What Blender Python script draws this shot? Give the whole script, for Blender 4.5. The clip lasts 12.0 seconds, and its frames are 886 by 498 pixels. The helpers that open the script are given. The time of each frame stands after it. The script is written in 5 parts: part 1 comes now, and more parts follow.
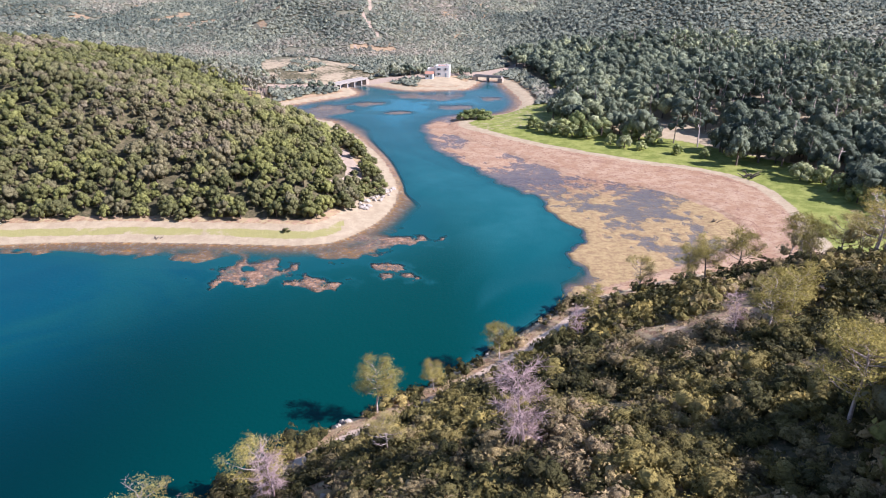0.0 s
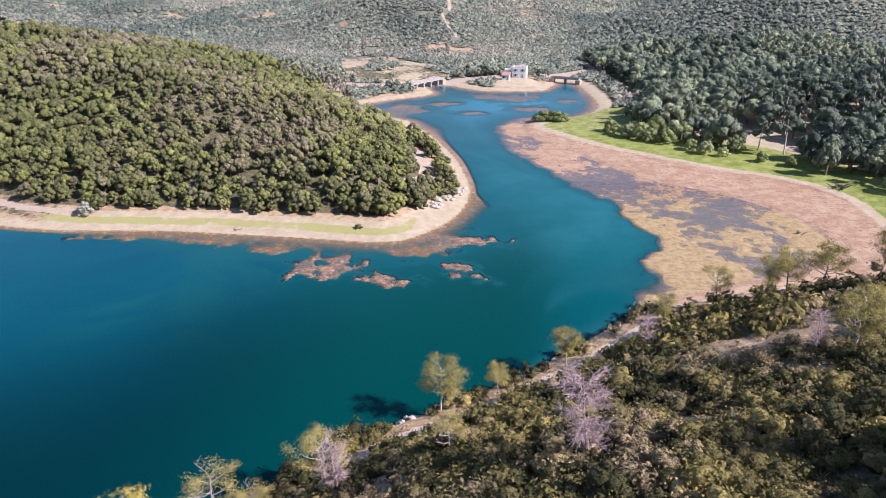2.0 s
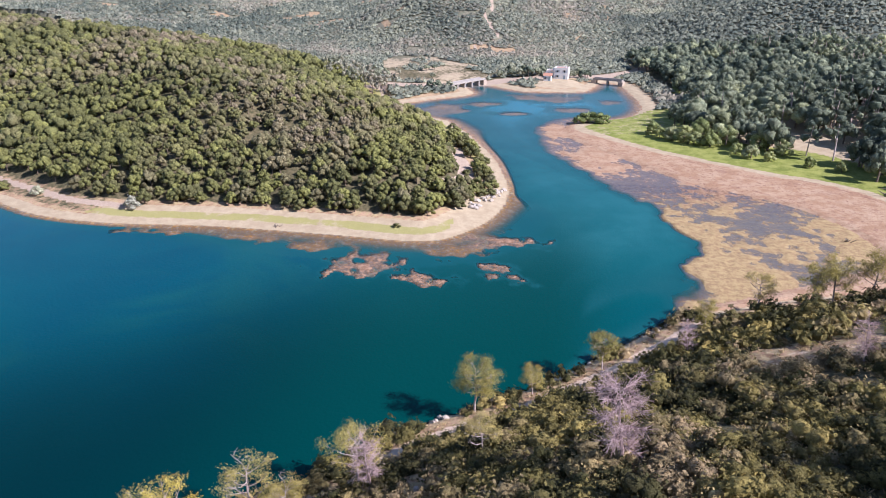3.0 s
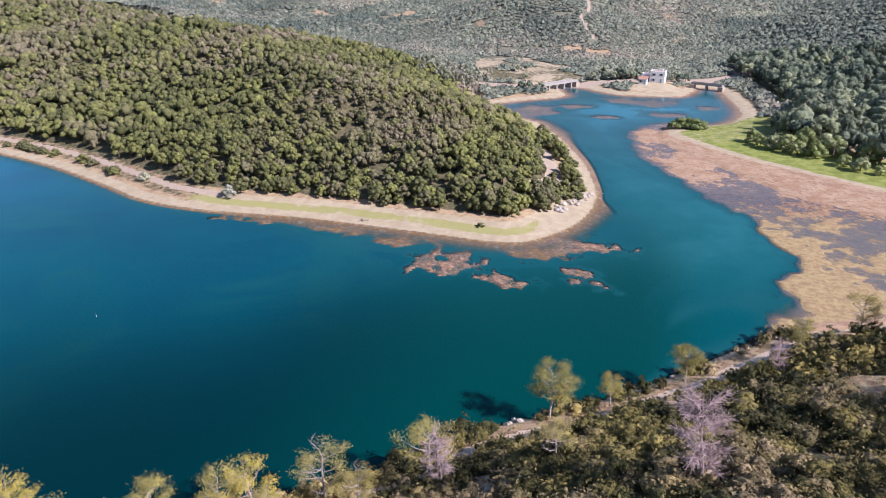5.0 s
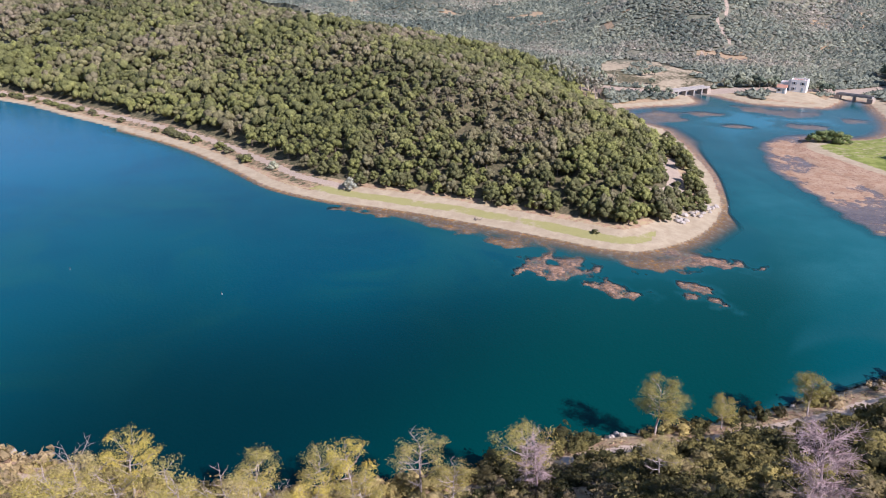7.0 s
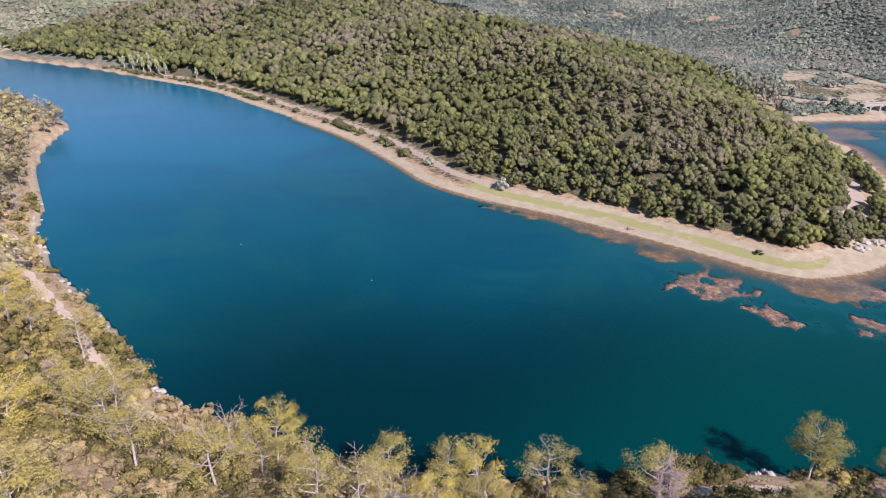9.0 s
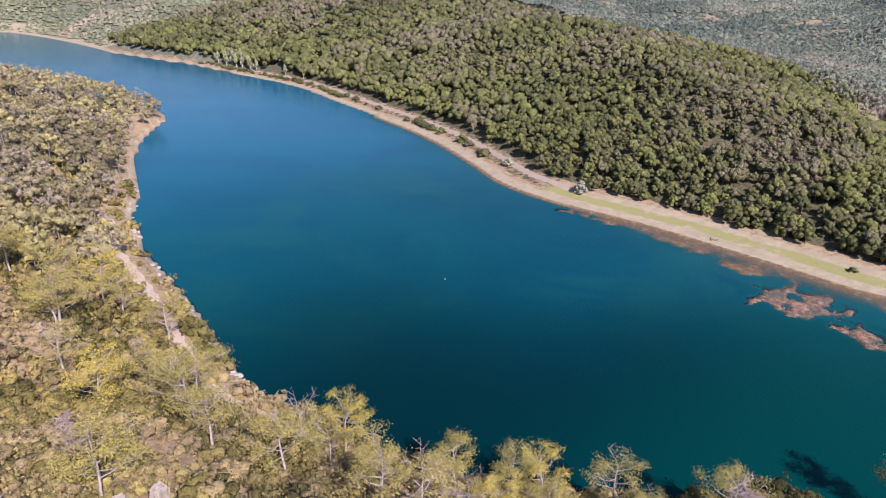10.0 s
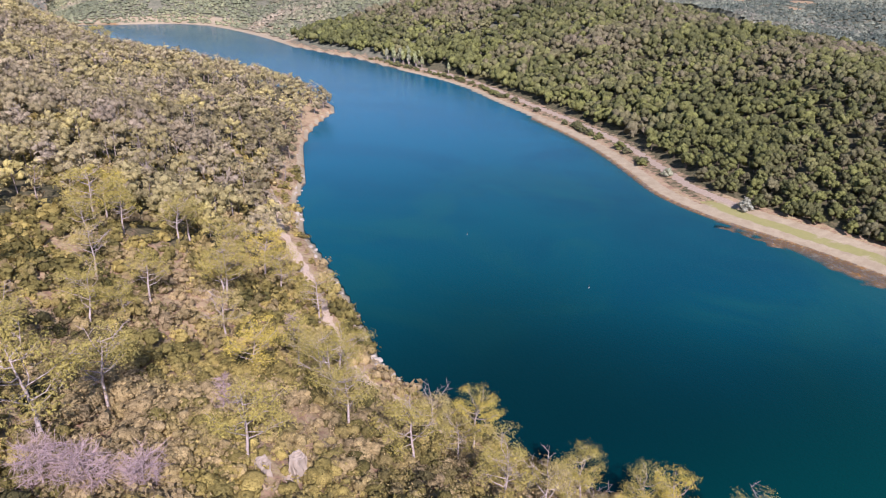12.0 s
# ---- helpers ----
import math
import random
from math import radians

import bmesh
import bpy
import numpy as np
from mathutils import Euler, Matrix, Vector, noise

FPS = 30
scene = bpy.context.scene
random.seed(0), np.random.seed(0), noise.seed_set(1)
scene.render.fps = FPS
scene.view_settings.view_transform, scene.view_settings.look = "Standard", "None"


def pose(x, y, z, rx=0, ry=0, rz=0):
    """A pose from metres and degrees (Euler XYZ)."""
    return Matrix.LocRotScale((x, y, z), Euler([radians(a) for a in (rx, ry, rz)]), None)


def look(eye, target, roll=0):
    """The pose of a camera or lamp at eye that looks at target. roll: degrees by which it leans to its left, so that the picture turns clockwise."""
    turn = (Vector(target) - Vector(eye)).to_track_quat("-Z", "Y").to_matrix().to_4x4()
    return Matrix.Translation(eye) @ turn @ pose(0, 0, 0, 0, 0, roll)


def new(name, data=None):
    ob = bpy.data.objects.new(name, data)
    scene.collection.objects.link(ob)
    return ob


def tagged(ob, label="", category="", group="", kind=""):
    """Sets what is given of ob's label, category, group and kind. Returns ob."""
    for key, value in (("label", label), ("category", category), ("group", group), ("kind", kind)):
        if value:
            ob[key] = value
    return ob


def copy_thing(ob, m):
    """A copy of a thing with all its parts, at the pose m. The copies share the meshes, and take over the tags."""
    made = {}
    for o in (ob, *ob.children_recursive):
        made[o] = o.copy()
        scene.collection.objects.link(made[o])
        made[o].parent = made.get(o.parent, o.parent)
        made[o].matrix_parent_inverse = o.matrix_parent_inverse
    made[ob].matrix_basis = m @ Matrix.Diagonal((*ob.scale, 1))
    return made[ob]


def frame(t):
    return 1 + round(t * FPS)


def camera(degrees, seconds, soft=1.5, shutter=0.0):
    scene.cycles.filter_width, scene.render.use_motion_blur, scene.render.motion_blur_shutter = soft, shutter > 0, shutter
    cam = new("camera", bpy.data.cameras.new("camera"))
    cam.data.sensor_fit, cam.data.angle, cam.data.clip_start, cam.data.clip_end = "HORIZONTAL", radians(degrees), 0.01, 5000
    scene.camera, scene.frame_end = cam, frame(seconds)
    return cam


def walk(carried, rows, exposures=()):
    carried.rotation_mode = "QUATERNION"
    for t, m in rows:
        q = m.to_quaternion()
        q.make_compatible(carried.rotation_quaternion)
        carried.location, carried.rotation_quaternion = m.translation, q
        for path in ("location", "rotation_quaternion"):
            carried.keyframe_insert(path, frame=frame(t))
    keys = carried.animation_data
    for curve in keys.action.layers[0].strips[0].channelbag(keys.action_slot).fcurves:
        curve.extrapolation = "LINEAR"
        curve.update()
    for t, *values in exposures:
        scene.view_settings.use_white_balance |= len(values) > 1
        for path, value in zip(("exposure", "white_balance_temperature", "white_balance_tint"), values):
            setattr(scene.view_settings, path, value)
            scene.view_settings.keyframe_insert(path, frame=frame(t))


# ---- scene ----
cam = camera(64.9, 12.0, 1.0)
EYE = (0.0, 0.0, 65.0)
# seconds, yaw to the left, pitch, roll: the drone hovers and turns
TURNS = [
    (0.0, 0.06, -22.79, 0.05), (0.5, 1.53, -22.77, -0.03), (1.0, 3.11, -22.76, -0.06), (1.5, 4.68, -22.75, -0.09),
    (2.0, 6.28, -22.74, -0.13), (2.5, 7.89, -22.73, -0.16), (3.0, 9.60, -22.72, -0.15), (5.0, 16.97, -22.71, -0.07),
    (5.5, 18.76, -22.70, -0.05), (6.0, 20.98, -22.69, -0.03), (6.5, 23.56, -22.68, 0.0), (7.0, 26.85, -22.66, 0.0),
    (9.0, 39.87, -22.59, 0.02), (9.5, 43.04, -22.58, 0.06), (10.0, 46.50, -22.57, 0.09), (10.5, 49.79, -22.57, 0.15),
    (11.0, 53.53, -22.56, 0.18), (11.5, 56.85, -22.54, 0.23), (12.0, 59.40, -22.52, 0.32),
]


def heading(yaw, pitch, roll):
    a, b = radians(yaw), radians(pitch)
    ahead = Vector((-math.sin(a) * math.cos(b), math.cos(a) * math.cos(b), math.sin(b)))
    return look(EYE, Vector(EYE) + 10 * ahead, roll)


walk(cam, [(t, heading(yaw, pitch, roll)) for t, yaw, pitch, roll in TURNS], [(0.0, 1.02, 5700, 26), (6.0, 0.74, 5670, 25), (12.0, 0.60, 5760, 28)])

# ---- light: clear sky, afternoon sun from the side and a little behind ----
SUN_AZ, SUN_EL = radians(104), radians(38)
world = bpy.data.worlds.new("sky")
scene.world = world
world.use_nodes = True
wn = world.node_tree.nodes
sky = wn.new("ShaderNodeTexSky")
sky.sky_type, sky.sun_disc = "NISHITA", False
sky.sun_elevation, sky.sun_rotation, sky.altitude = SUN_EL, SUN_AZ, 200
sky.air_density, sky.dust_density = 1.0, 0.05
wn["Background"].inputs["Strength"].default_value = 0.078
world.node_tree.links.new(sky.outputs["Color"], wn["Background"].inputs["Color"])
sun = bpy.data.lights.new("sun", "SUN")
sun.energy, sun.angle, sun.color = 5.0, radians(0.5), (1.0, 0.94, 0.86)
toward_sun = Vector((math.sin(SUN_AZ) * math.cos(SUN_EL), math.cos(SUN_AZ) * math.cos(SUN_EL), math.sin(SUN_EL)))
sun_ob = new("sun", sun)
sun_ob.matrix_world = look(toward_sun * 300, (0, 0, 0))


# ---- node helpers ----
class Nodes:
    """A short hand for building a node material."""

    def __init__(self, name):
        self.mat = bpy.data.materials.new(name)
        self.mat.use_nodes = True
        self.tree = self.mat.node_tree
        self.bsdf = self.tree.nodes["Principled BSDF"]
        self.out = self.tree.nodes["Material Output"]

    def node(self, kind, **values):
        n = self.tree.nodes.new(kind)
        for key, value in values.items():
            n.inputs[key.replace("_", " ")].default_value = value
        return n

    def link(self, a, b):
        self.tree.links.new(a, b)

    def put(self, socket, value):
        if isinstance(value, (int, float)):
            socket.default_value = value
        elif isinstance(value, tuple):
            socket.default_value = (*value, 1.0) if len(value) == 3 and len(socket.default_value) == 4 else value
        else:
            self.link(value, socket)

    def place(self):
        return self.node("ShaderNodeNewGeometry").outputs["Position"]

    def noise(self, scale, detail=4.0, rough=0.6, where=None, distortion=0.0):
        n = self.node("ShaderNodeTexNoise", Scale=scale, Detail=detail, Roughness=rough, Distortion=distortion)
        self.link(where or self.place(), n.inputs["Vector"])
        return n.outputs["Fac"]

    def attr(self, name):
        n = self.node("ShaderNodeAttribute")
        n.attribute_name = name
        return n.outputs["Fac"]

    def math(self, op, a, b=0.0, clamp=False):
        n = self.node("ShaderNodeMath")
        n.operation, n.use_clamp = op, clamp
        self.put(n.inputs[0], a)
        self.put(n.inputs[1], b)
        return n.outputs[0]

    def ramp(self, value, low, high, to_low=0.0, to_high=1.0):
        n = self.node("ShaderNodeMapRange")
        n.interpolation_type = "SMOOTHSTEP"
        for key, v in (("Value", value), ("From Min", low), ("From Max", high), ("To Min", to_low), ("To Max", to_high)):
            self.put(n.inputs[key], v)
        return n.outputs["Result"]

    def mix(self, fac, a, b):
        n = self.node("ShaderNodeMix")
        n.data_type = "RGBA"
        self.put(n.inputs[0], fac)
        self.put(n.inputs[6], a)
        self.put(n.inputs[7], b)
        return n.outputs[2]

    def bump(self, height, strength, distance):
        n = self.node("ShaderNodeBump", Strength=strength, Distance=distance)
        self.link(height, n.inputs["Height"])
        self.link(n.outputs["Normal"], self.bsdf.inputs["Normal"])

    def set(self, **values):
        for key, value in values.items():
            self.put(self.bsdf.inputs[key.replace("_", " ")], value)
        return self


def foliage(name, dark, mid, light, dry=None, rough=0.75, grain=5.0, gaps=0.46, relief=0.5):
    """Leaves: three tones by tree, grain by clump and leaf, gaps between leaves, a little light through them."""
    m = Nodes(name)
    tone, clump = m.attr("tone"), m.node("ShaderNodeNewGeometry").outputs["Random Per Island"]
    base = m.mix(m.ramp(tone, 0.0, 0.55), dark, mid)
    base = m.mix(m.ramp(tone, 0.5, 1.0), base, light)
    if dry:
        base = m.mix(m.ramp(m.attr("dry"), 0.0, 1.0), base, dry)
    fine = m.noise(grain * 0.8, 2, 0.6)
    shade = m.math("ADD", m.math("MULTIPLY", clump, 0.55), m.math("ADD", m.math("MULTIPLY", fine, 0.9), 0.28))
    n = m.node("ShaderNodeMix")
    n.data_type, n.blend_type = "RGBA", "MULTIPLY"
    n.inputs[0].default_value = 1.0
    m.link(base, n.inputs[6])
    grey = m.node("ShaderNodeCombineColor")
    for k in range(3):
        m.link(shade, grey.inputs[k])
    m.link(grey.outputs[0], n.inputs[7])
    m.set(Base_Color=n.outputs[2], Roughness=rough, Specular_IOR_Level=0.25)
    m.bump(m.noise(grain * 0.55, 4, 0.7), 1.0, relief)
    through_leaf = m.node("ShaderNodeBsdfTranslucent")
    m.link(n.outputs[2], through_leaf.inputs["Color"])
    both = m.node("ShaderNodeMixShader")
    both.inputs[0].default_value = 0.16
    m.link(m.bsdf.outputs[0], both.inputs[1])
    m.link(through_leaf.outputs[0], both.inputs[2])
    hole = m.node("ShaderNodeMixShader")
    m.link(m.ramp(m.noise(grain, 2, 0.7), gaps - 0.02, gaps + 0.02), hole.inputs[0])
    m.link(m.node("ShaderNodeBsdfTransparent").outputs[0], hole.inputs[1])
    m.link(both.outputs[0], hole.inputs[2])
    m.link(hole.outputs[0], m.out.inputs["Surface"])
    return m.mat


def bark(name, a, b, scale=3.0):
    m = Nodes(name)
    n = m.noise(scale, 6)
    m.set(Base_Color=m.mix(m.ramp(n, 0.35, 0.65), a, b), Roughness=0.9)
    m.bump(n, 0.5, 0.05)
    return m.mat


def plain(name, a, b, scale=1.0, rough=0.85, metal=0.0, depth=0.02):
    m = Nodes(name)
    n, fine = m.noise(scale, 5), m.noise(scale * 9, 3)
    m.set(Base_Color=m.mix(m.math("ADD", m.math("MULTIPLY", n, 0.7), m.math("MULTIPLY", fine, 0.3)), a, b), Roughness=rough, Metallic=metal)
    m.bump(fine, 0.4, depth)
    return m.mat


OAK = foliage("oak_leaves", (0.058, 0.065, 0.029), (0.137, 0.140, 0.050), (0.246, 0.248, 0.073), dry=(0.260, 0.211, 0.133), grain=3.2, gaps=0.40, relief=0.8)
# Distance haze is put into the leaf colours of these two far woods.
FAR_OAK_HAZED = foliage("hazed_oak_leaves", (0.105, 0.125, 0.096), (0.230, 0.243, 0.172), (0.310, 0.312, 0.205), dry=(0.36, 0.305, 0.225), grain=2.0, gaps=0.14)
WEST_HAZED = foliage("hazed_hill_leaves", (0.185, 0.197, 0.116), (0.263, 0.272, 0.152), (0.355, 0.347, 0.180), dry=(0.440, 0.354, 0.245), grain=2.2, gaps=0.14)
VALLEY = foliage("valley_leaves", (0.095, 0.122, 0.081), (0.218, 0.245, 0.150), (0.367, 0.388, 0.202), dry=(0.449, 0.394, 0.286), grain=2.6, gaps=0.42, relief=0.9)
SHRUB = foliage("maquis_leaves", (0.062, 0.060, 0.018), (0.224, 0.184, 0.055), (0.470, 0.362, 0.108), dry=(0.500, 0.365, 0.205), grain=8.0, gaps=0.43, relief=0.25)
PINE = foliage("pine_needles", (0.185, 0.162, 0.040), (0.405, 0.335, 0.088), (0.630, 0.490, 0.085), dry=(0.54, 0.42, 0.265), grain=17.0, gaps=0.49, relief=0.05)
PINE_WOOD = foliage("pine_wood_needles", (0.262, 0.220, 0.108), (0.445, 0.374, 0.160), (0.635, 0.522, 0.190), dry=(0.43, 0.345, 0.255), grain=7.0, gaps=0.46, relief=0.3)
WILLOW = foliage("willow_leaves", (0.149, 0.184, 0.061), (0.270, 0.299, 0.105), (0.391, 0.408, 0.165), dry=(0.414, 0.397, 0.330), grain=3.0)
PALE_BARK = bark("pale_bark", (0.32, 0.25, 0.215), (0.50, 0.41, 0.365))
DARK_BARK = bark("dark_bark", (0.10, 0.07, 0.05), (0.20, 0.15, 0.11))
GREY_BARK = bark("grey_bark", (0.22, 0.17, 0.14), (0.38, 0.31, 0.27))
DEAD = bark("dead_wood", (0.31, 0.215, 0.200), (0.46, 0.340, 0.318))
ROCK = plain("limestone", (0.28, 0.235, 0.185), (0.48, 0.42, 0.35), 0.6)

# ---- the plan ----
SHORE_SOUTH = [  # camera's side, from the far west bay to the mud flat
    (-1400, -150), (-760, 0), (-680, 30), (-565, 60), (-480, 80), (-405, 102), (-360, 121), (-327, 128), (-303, 122), (-294, 114),
    (-272, 98), (-250, 87), (-225, 77), (-200, 69), (-187, 61), (-172, 59), (-168, 56), (-154, 54), (-131, 51), (-118, 49), (-106, 46.5),
    (-95, 44.2), (-88, 44.6), (-80, 47.5), (-66, 50), (-52, 55), (-39, 63), (-31, 71), (-26, 78), (-20, 84), (-12.5, 89), (-5, 95),
    (6, 105), (16, 116), (23, 124.5),
]
FOOT = [(23, 124.5), (34, 130), (52, 139), (80, 146), (125, 153), (220, 168), (420, 190), (900, 240)]  # where the near hill meets the flats
SHORE_WEST = [(-850, 30), (-842, 85), (-836, 130), (-812, 165), (-750, 183), (-660, 193), (-548, 188), (-468, 205), (-406, 206), (-345, 211), (-290, 200)]
SHORE_PEN = [  # the wooded spit, along its beach and round its tip
    (-245, 192), (-218, 187), (-191, 180), (-156, 166), (-140, 158.5), (-118, 156), (-92, 159), (-72, 158.5), (-49, 157.5), (-35, 156.3),
    (-27.5, 158), (-21.5, 165), (-16, 176), (-13.5, 190), (-14, 203), (-17, 218), (-21, 235), (-29, 256), (-37, 275), (-48, 295),
]
SHORE_NORTH = [(-66, 306), (-78, 324), (-64, 341), (-48, 353), (-44, 361), (-50, 374), (-53, 386), (-40, 388), (-24, 372), (-12, 369), (0, 372), (12, 372), (17, 388), (21, 404), (31, 402), (35, 372), (38, 345), (36, 326), (29, 311), (18, 306)]
SHORE_FLAT = [(6, 300), (0, 281), (6, 266), (22, 244), (39, 218), (56, 208), (69, 196), (76, 180), (78, 165), (66, 152), (45, 140), (30, 131)]
MUD_RIM = [(4, 290), (-1, 268), (8, 245), (17, 223), (23, 203), (30, 186), (35, 176), (37, 162), (32, 150), (34, 140), (29, 132)]  # outer rim of the weedy mud
INLAND_PEN = [(-78, 324), (-88, 352), (-100, 385), (-150, 430), (-320, 520), (-700, 720), (-1500, 900), (-1500, 60)]
MEADOW_TREES = [(50, 312), (44, 288), (52, 266), (68, 250), (80, 248), (93, 232), (102, 221), (110, 215), (110, 199), (116, 178), (123, 165), (150, 160), (420, 195)]
GRASS_EDGE = [(14, 299), (7, 287), (21, 269), (43, 247), (63, 230), (83, 220), (94, 207), (98, 190), (94, 168), (92, 150)]  # where the dry mud turns into meadow
TRACK = [(-31, 196), (-27, 207), (-31, 222), (-36, 240)]
ROAD_NORTH = [(-120, 372), (-85, 366), (-60, 375), (-40, 392), (-18, 402), (6, 412), (24, 416), (40, 430), (56, 452), (90, 480)]
HILL_PATH = [(-78, 470), (-66, 487), (-63, 505), (-47, 525), (-52, 545), (-64, 566), (-56, 590), (-70, 640)]
UPPER_PATH = [(-232, 640), (-205, 668), (-180, 700), (-150, 705)]
FIELDS = [(-90, 352), (-62, 380), (-36, 402), (-38, 436), (-68, 448), (-92, 484), (-118, 470), (-112, 430), (-100, 395)]


CLEARINGS = [(32, 89, 4.5), (36.5, 88.5, 5), (41, 87, 4.5), (53.6, 91, 3.5), (-296, 65, 5), (-292, 62, 4), (-214, 50, 4), (-219, 46, 3.5), (-94, -3.6, 3), (-53.5, 12.5, 3.5), (-78, 14, 2.5), (-92.5, 43, 3)]  # bare earth on the near hill: x, y, radius
WOOD_BACK = [(3000, 300), (3000, 4000), (20, 4000), (34, 470), (48, 410), (54, 372), (58, 335)]


def rounded(line, closed=False, times=2):
    """A line with its corners cut twice."""
    p = np.array(line, float)
    for _ in range(times):
        q = np.vstack([p, p[:1]]) if closed else p
        a, b = q[:-1] * 0.75 + q[1:] * 0.25, q[:-1] * 0.25 + q[1:] * 0.75
        new_p = np.stack([a, b], 1).reshape(-1, 2)
        p = new_p if closed else np.vstack([p[:1], new_p, p[-1:]])
    return p


def line_distance(x, y, line, closed=False):
    p = np.vstack([line, line[:1]]) if closed else np.asarray(line)
    best = np.full(x.shape, 1e12)
    for (ax, ay), (bx, by) in zip(p[:-1], p[1:]):
        ux, uy = bx - ax, by - ay
        s = np.clip(((x - ax) * ux + (y - ay) * uy) / (ux * ux + uy * uy + 1e-9), 0, 1)
        best = np.minimum(best, (x - ax - s * ux) ** 2 + (y - ay - s * uy) ** 2)
    return np.sqrt(best)


def inside(x, y, ring):
    r = np.zeros(x.shape, bool)
    for (ax, ay), (bx, by) in zip(ring, np.roll(ring, -1, 0)):
        if ay != by:
            r ^= ((ay > y) != (by > y)) & (x < (bx - ax) * (y - ay) / (by - ay) + ax)
    return r


def step(v, a, b):
    s = np.clip((v - a) / (b - a), 0, 1)
    return s * s * (3 - 2 * s)


def bareness(x, y):
    """How far inside a patch of bare earth, 1 in its middle."""
    b = np.zeros(x.shape)
    for cx, cy, radius in CLEARINGS:
        b = np.maximum(b, step(np.hypot(x - cx, y - cy) / radius, 1.15, 0.55))
    return b


def lattice(ix, iy, seed):
    h = (ix.astype(np.int64) * 374761393 + iy.astype(np.int64) * 668265263 + seed * 1274126177) & 0x7FFFFFFF
    h = ((h ^ (h >> 13)) * 1274126177) & 0x7FFFFFFF
    return ((h ^ (h >> 16)) & 0xFFFF) / 65535.0


def value_noise(x, y, size, seed=0, octaves=3):
    """Smooth noise, about 0 to 1, with features of that size in metres."""
    total, weight, amount = 0.0, 0.0, 1.0
    for o in range(octaves):
        u, v = x / size * 2**o + 37.3 * o, y / size * 2**o - 11.9 * o
        iu, iv = np.floor(u), np.floor(v)
        fu, fv = u - iu, v - iv
        fu, fv = fu * fu * (3 - 2 * fu), fv * fv * (3 - 2 * fv)
        a, b = lattice(iu, iv, seed + o), lattice(iu + 1, iv, seed + o)
        c, d = lattice(iu, iv + 1, seed + o), lattice(iu + 1, iv + 1, seed + o)
        total += amount * ((a * (1 - fu) + b * fu) * (1 - fv) + (c * (1 - fu) + d * fu) * fv)
        weight, amount = weight + amount, amount * 0.5
    return total / weight


LAKE = np.vstack([rounded(SHORE_SOUTH), rounded(SHORE_FLAT)[::-1], rounded(SHORE_NORTH)[::-1], rounded(SHORE_PEN)[::-1], rounded(SHORE_WEST)[::-1]])
NEAR = np.vstack([rounded(SHORE_SOUTH), rounded(FOOT)[1:], [(3000, 300), (3000, -4000), (-4000, -4000), (-4000, -400)]])
NEAR_EDGE = np.vstack([rounded(SHORE_SOUTH), rounded(FOOT)[1:]])
PEN = np.vstack([rounded(SHORE_WEST), rounded(SHORE_PEN), rounded(SHORE_NORTH[:2]), rounded(INLAND_PEN)[1:]])
FLAT_EDGE, TREE_EDGE = rounded(SHORE_FLAT), rounded(MEADOW_TREES)
WOOD = np.vstack([TREE_EDGE, WOOD_BACK])
MEADOW = np.vstack([rounded(GRASS_EDGE), [(130, 150), (420, 195), (420, 420), (62, 420), (54, 372), (48, 340), (33, 318)]])
MUD = np.vstack([rounded(MUD_RIM), FLAT_EDGE[::-1]])
# shoals: x, y, half length, half width, turn (degrees)
SHOALS = [
    (-42.5, 141, 8.5, 5.5, 20), (-27, 135, 6.5, 3.4, -5), (-11, 161, 8.5, 4, 5), (-9, 139, 4.8, 2.4, -15), (-58, 150, 7, 2.8, 5), (-23, 152, 8, 4, 20), (-13, 145, 4, 2, 0), (-75, 153, 6, 2.5, 0), (-110, 152, 6, 2.2, 0),
    (-97, 153, 5, 1.6, 0), (-13, 143, 2.5, 1.5, 0), (-22, 313, 9, 5, 0), (4, 325, 12, 9, 0), (-55, 322, 16, 13, 40), (-8, 352, 20, 12, 0), 
    (-36, 335, 12, 6, 30), (24, 345, 6, 9, 0), (2, 268, 7, 14, 10),
]


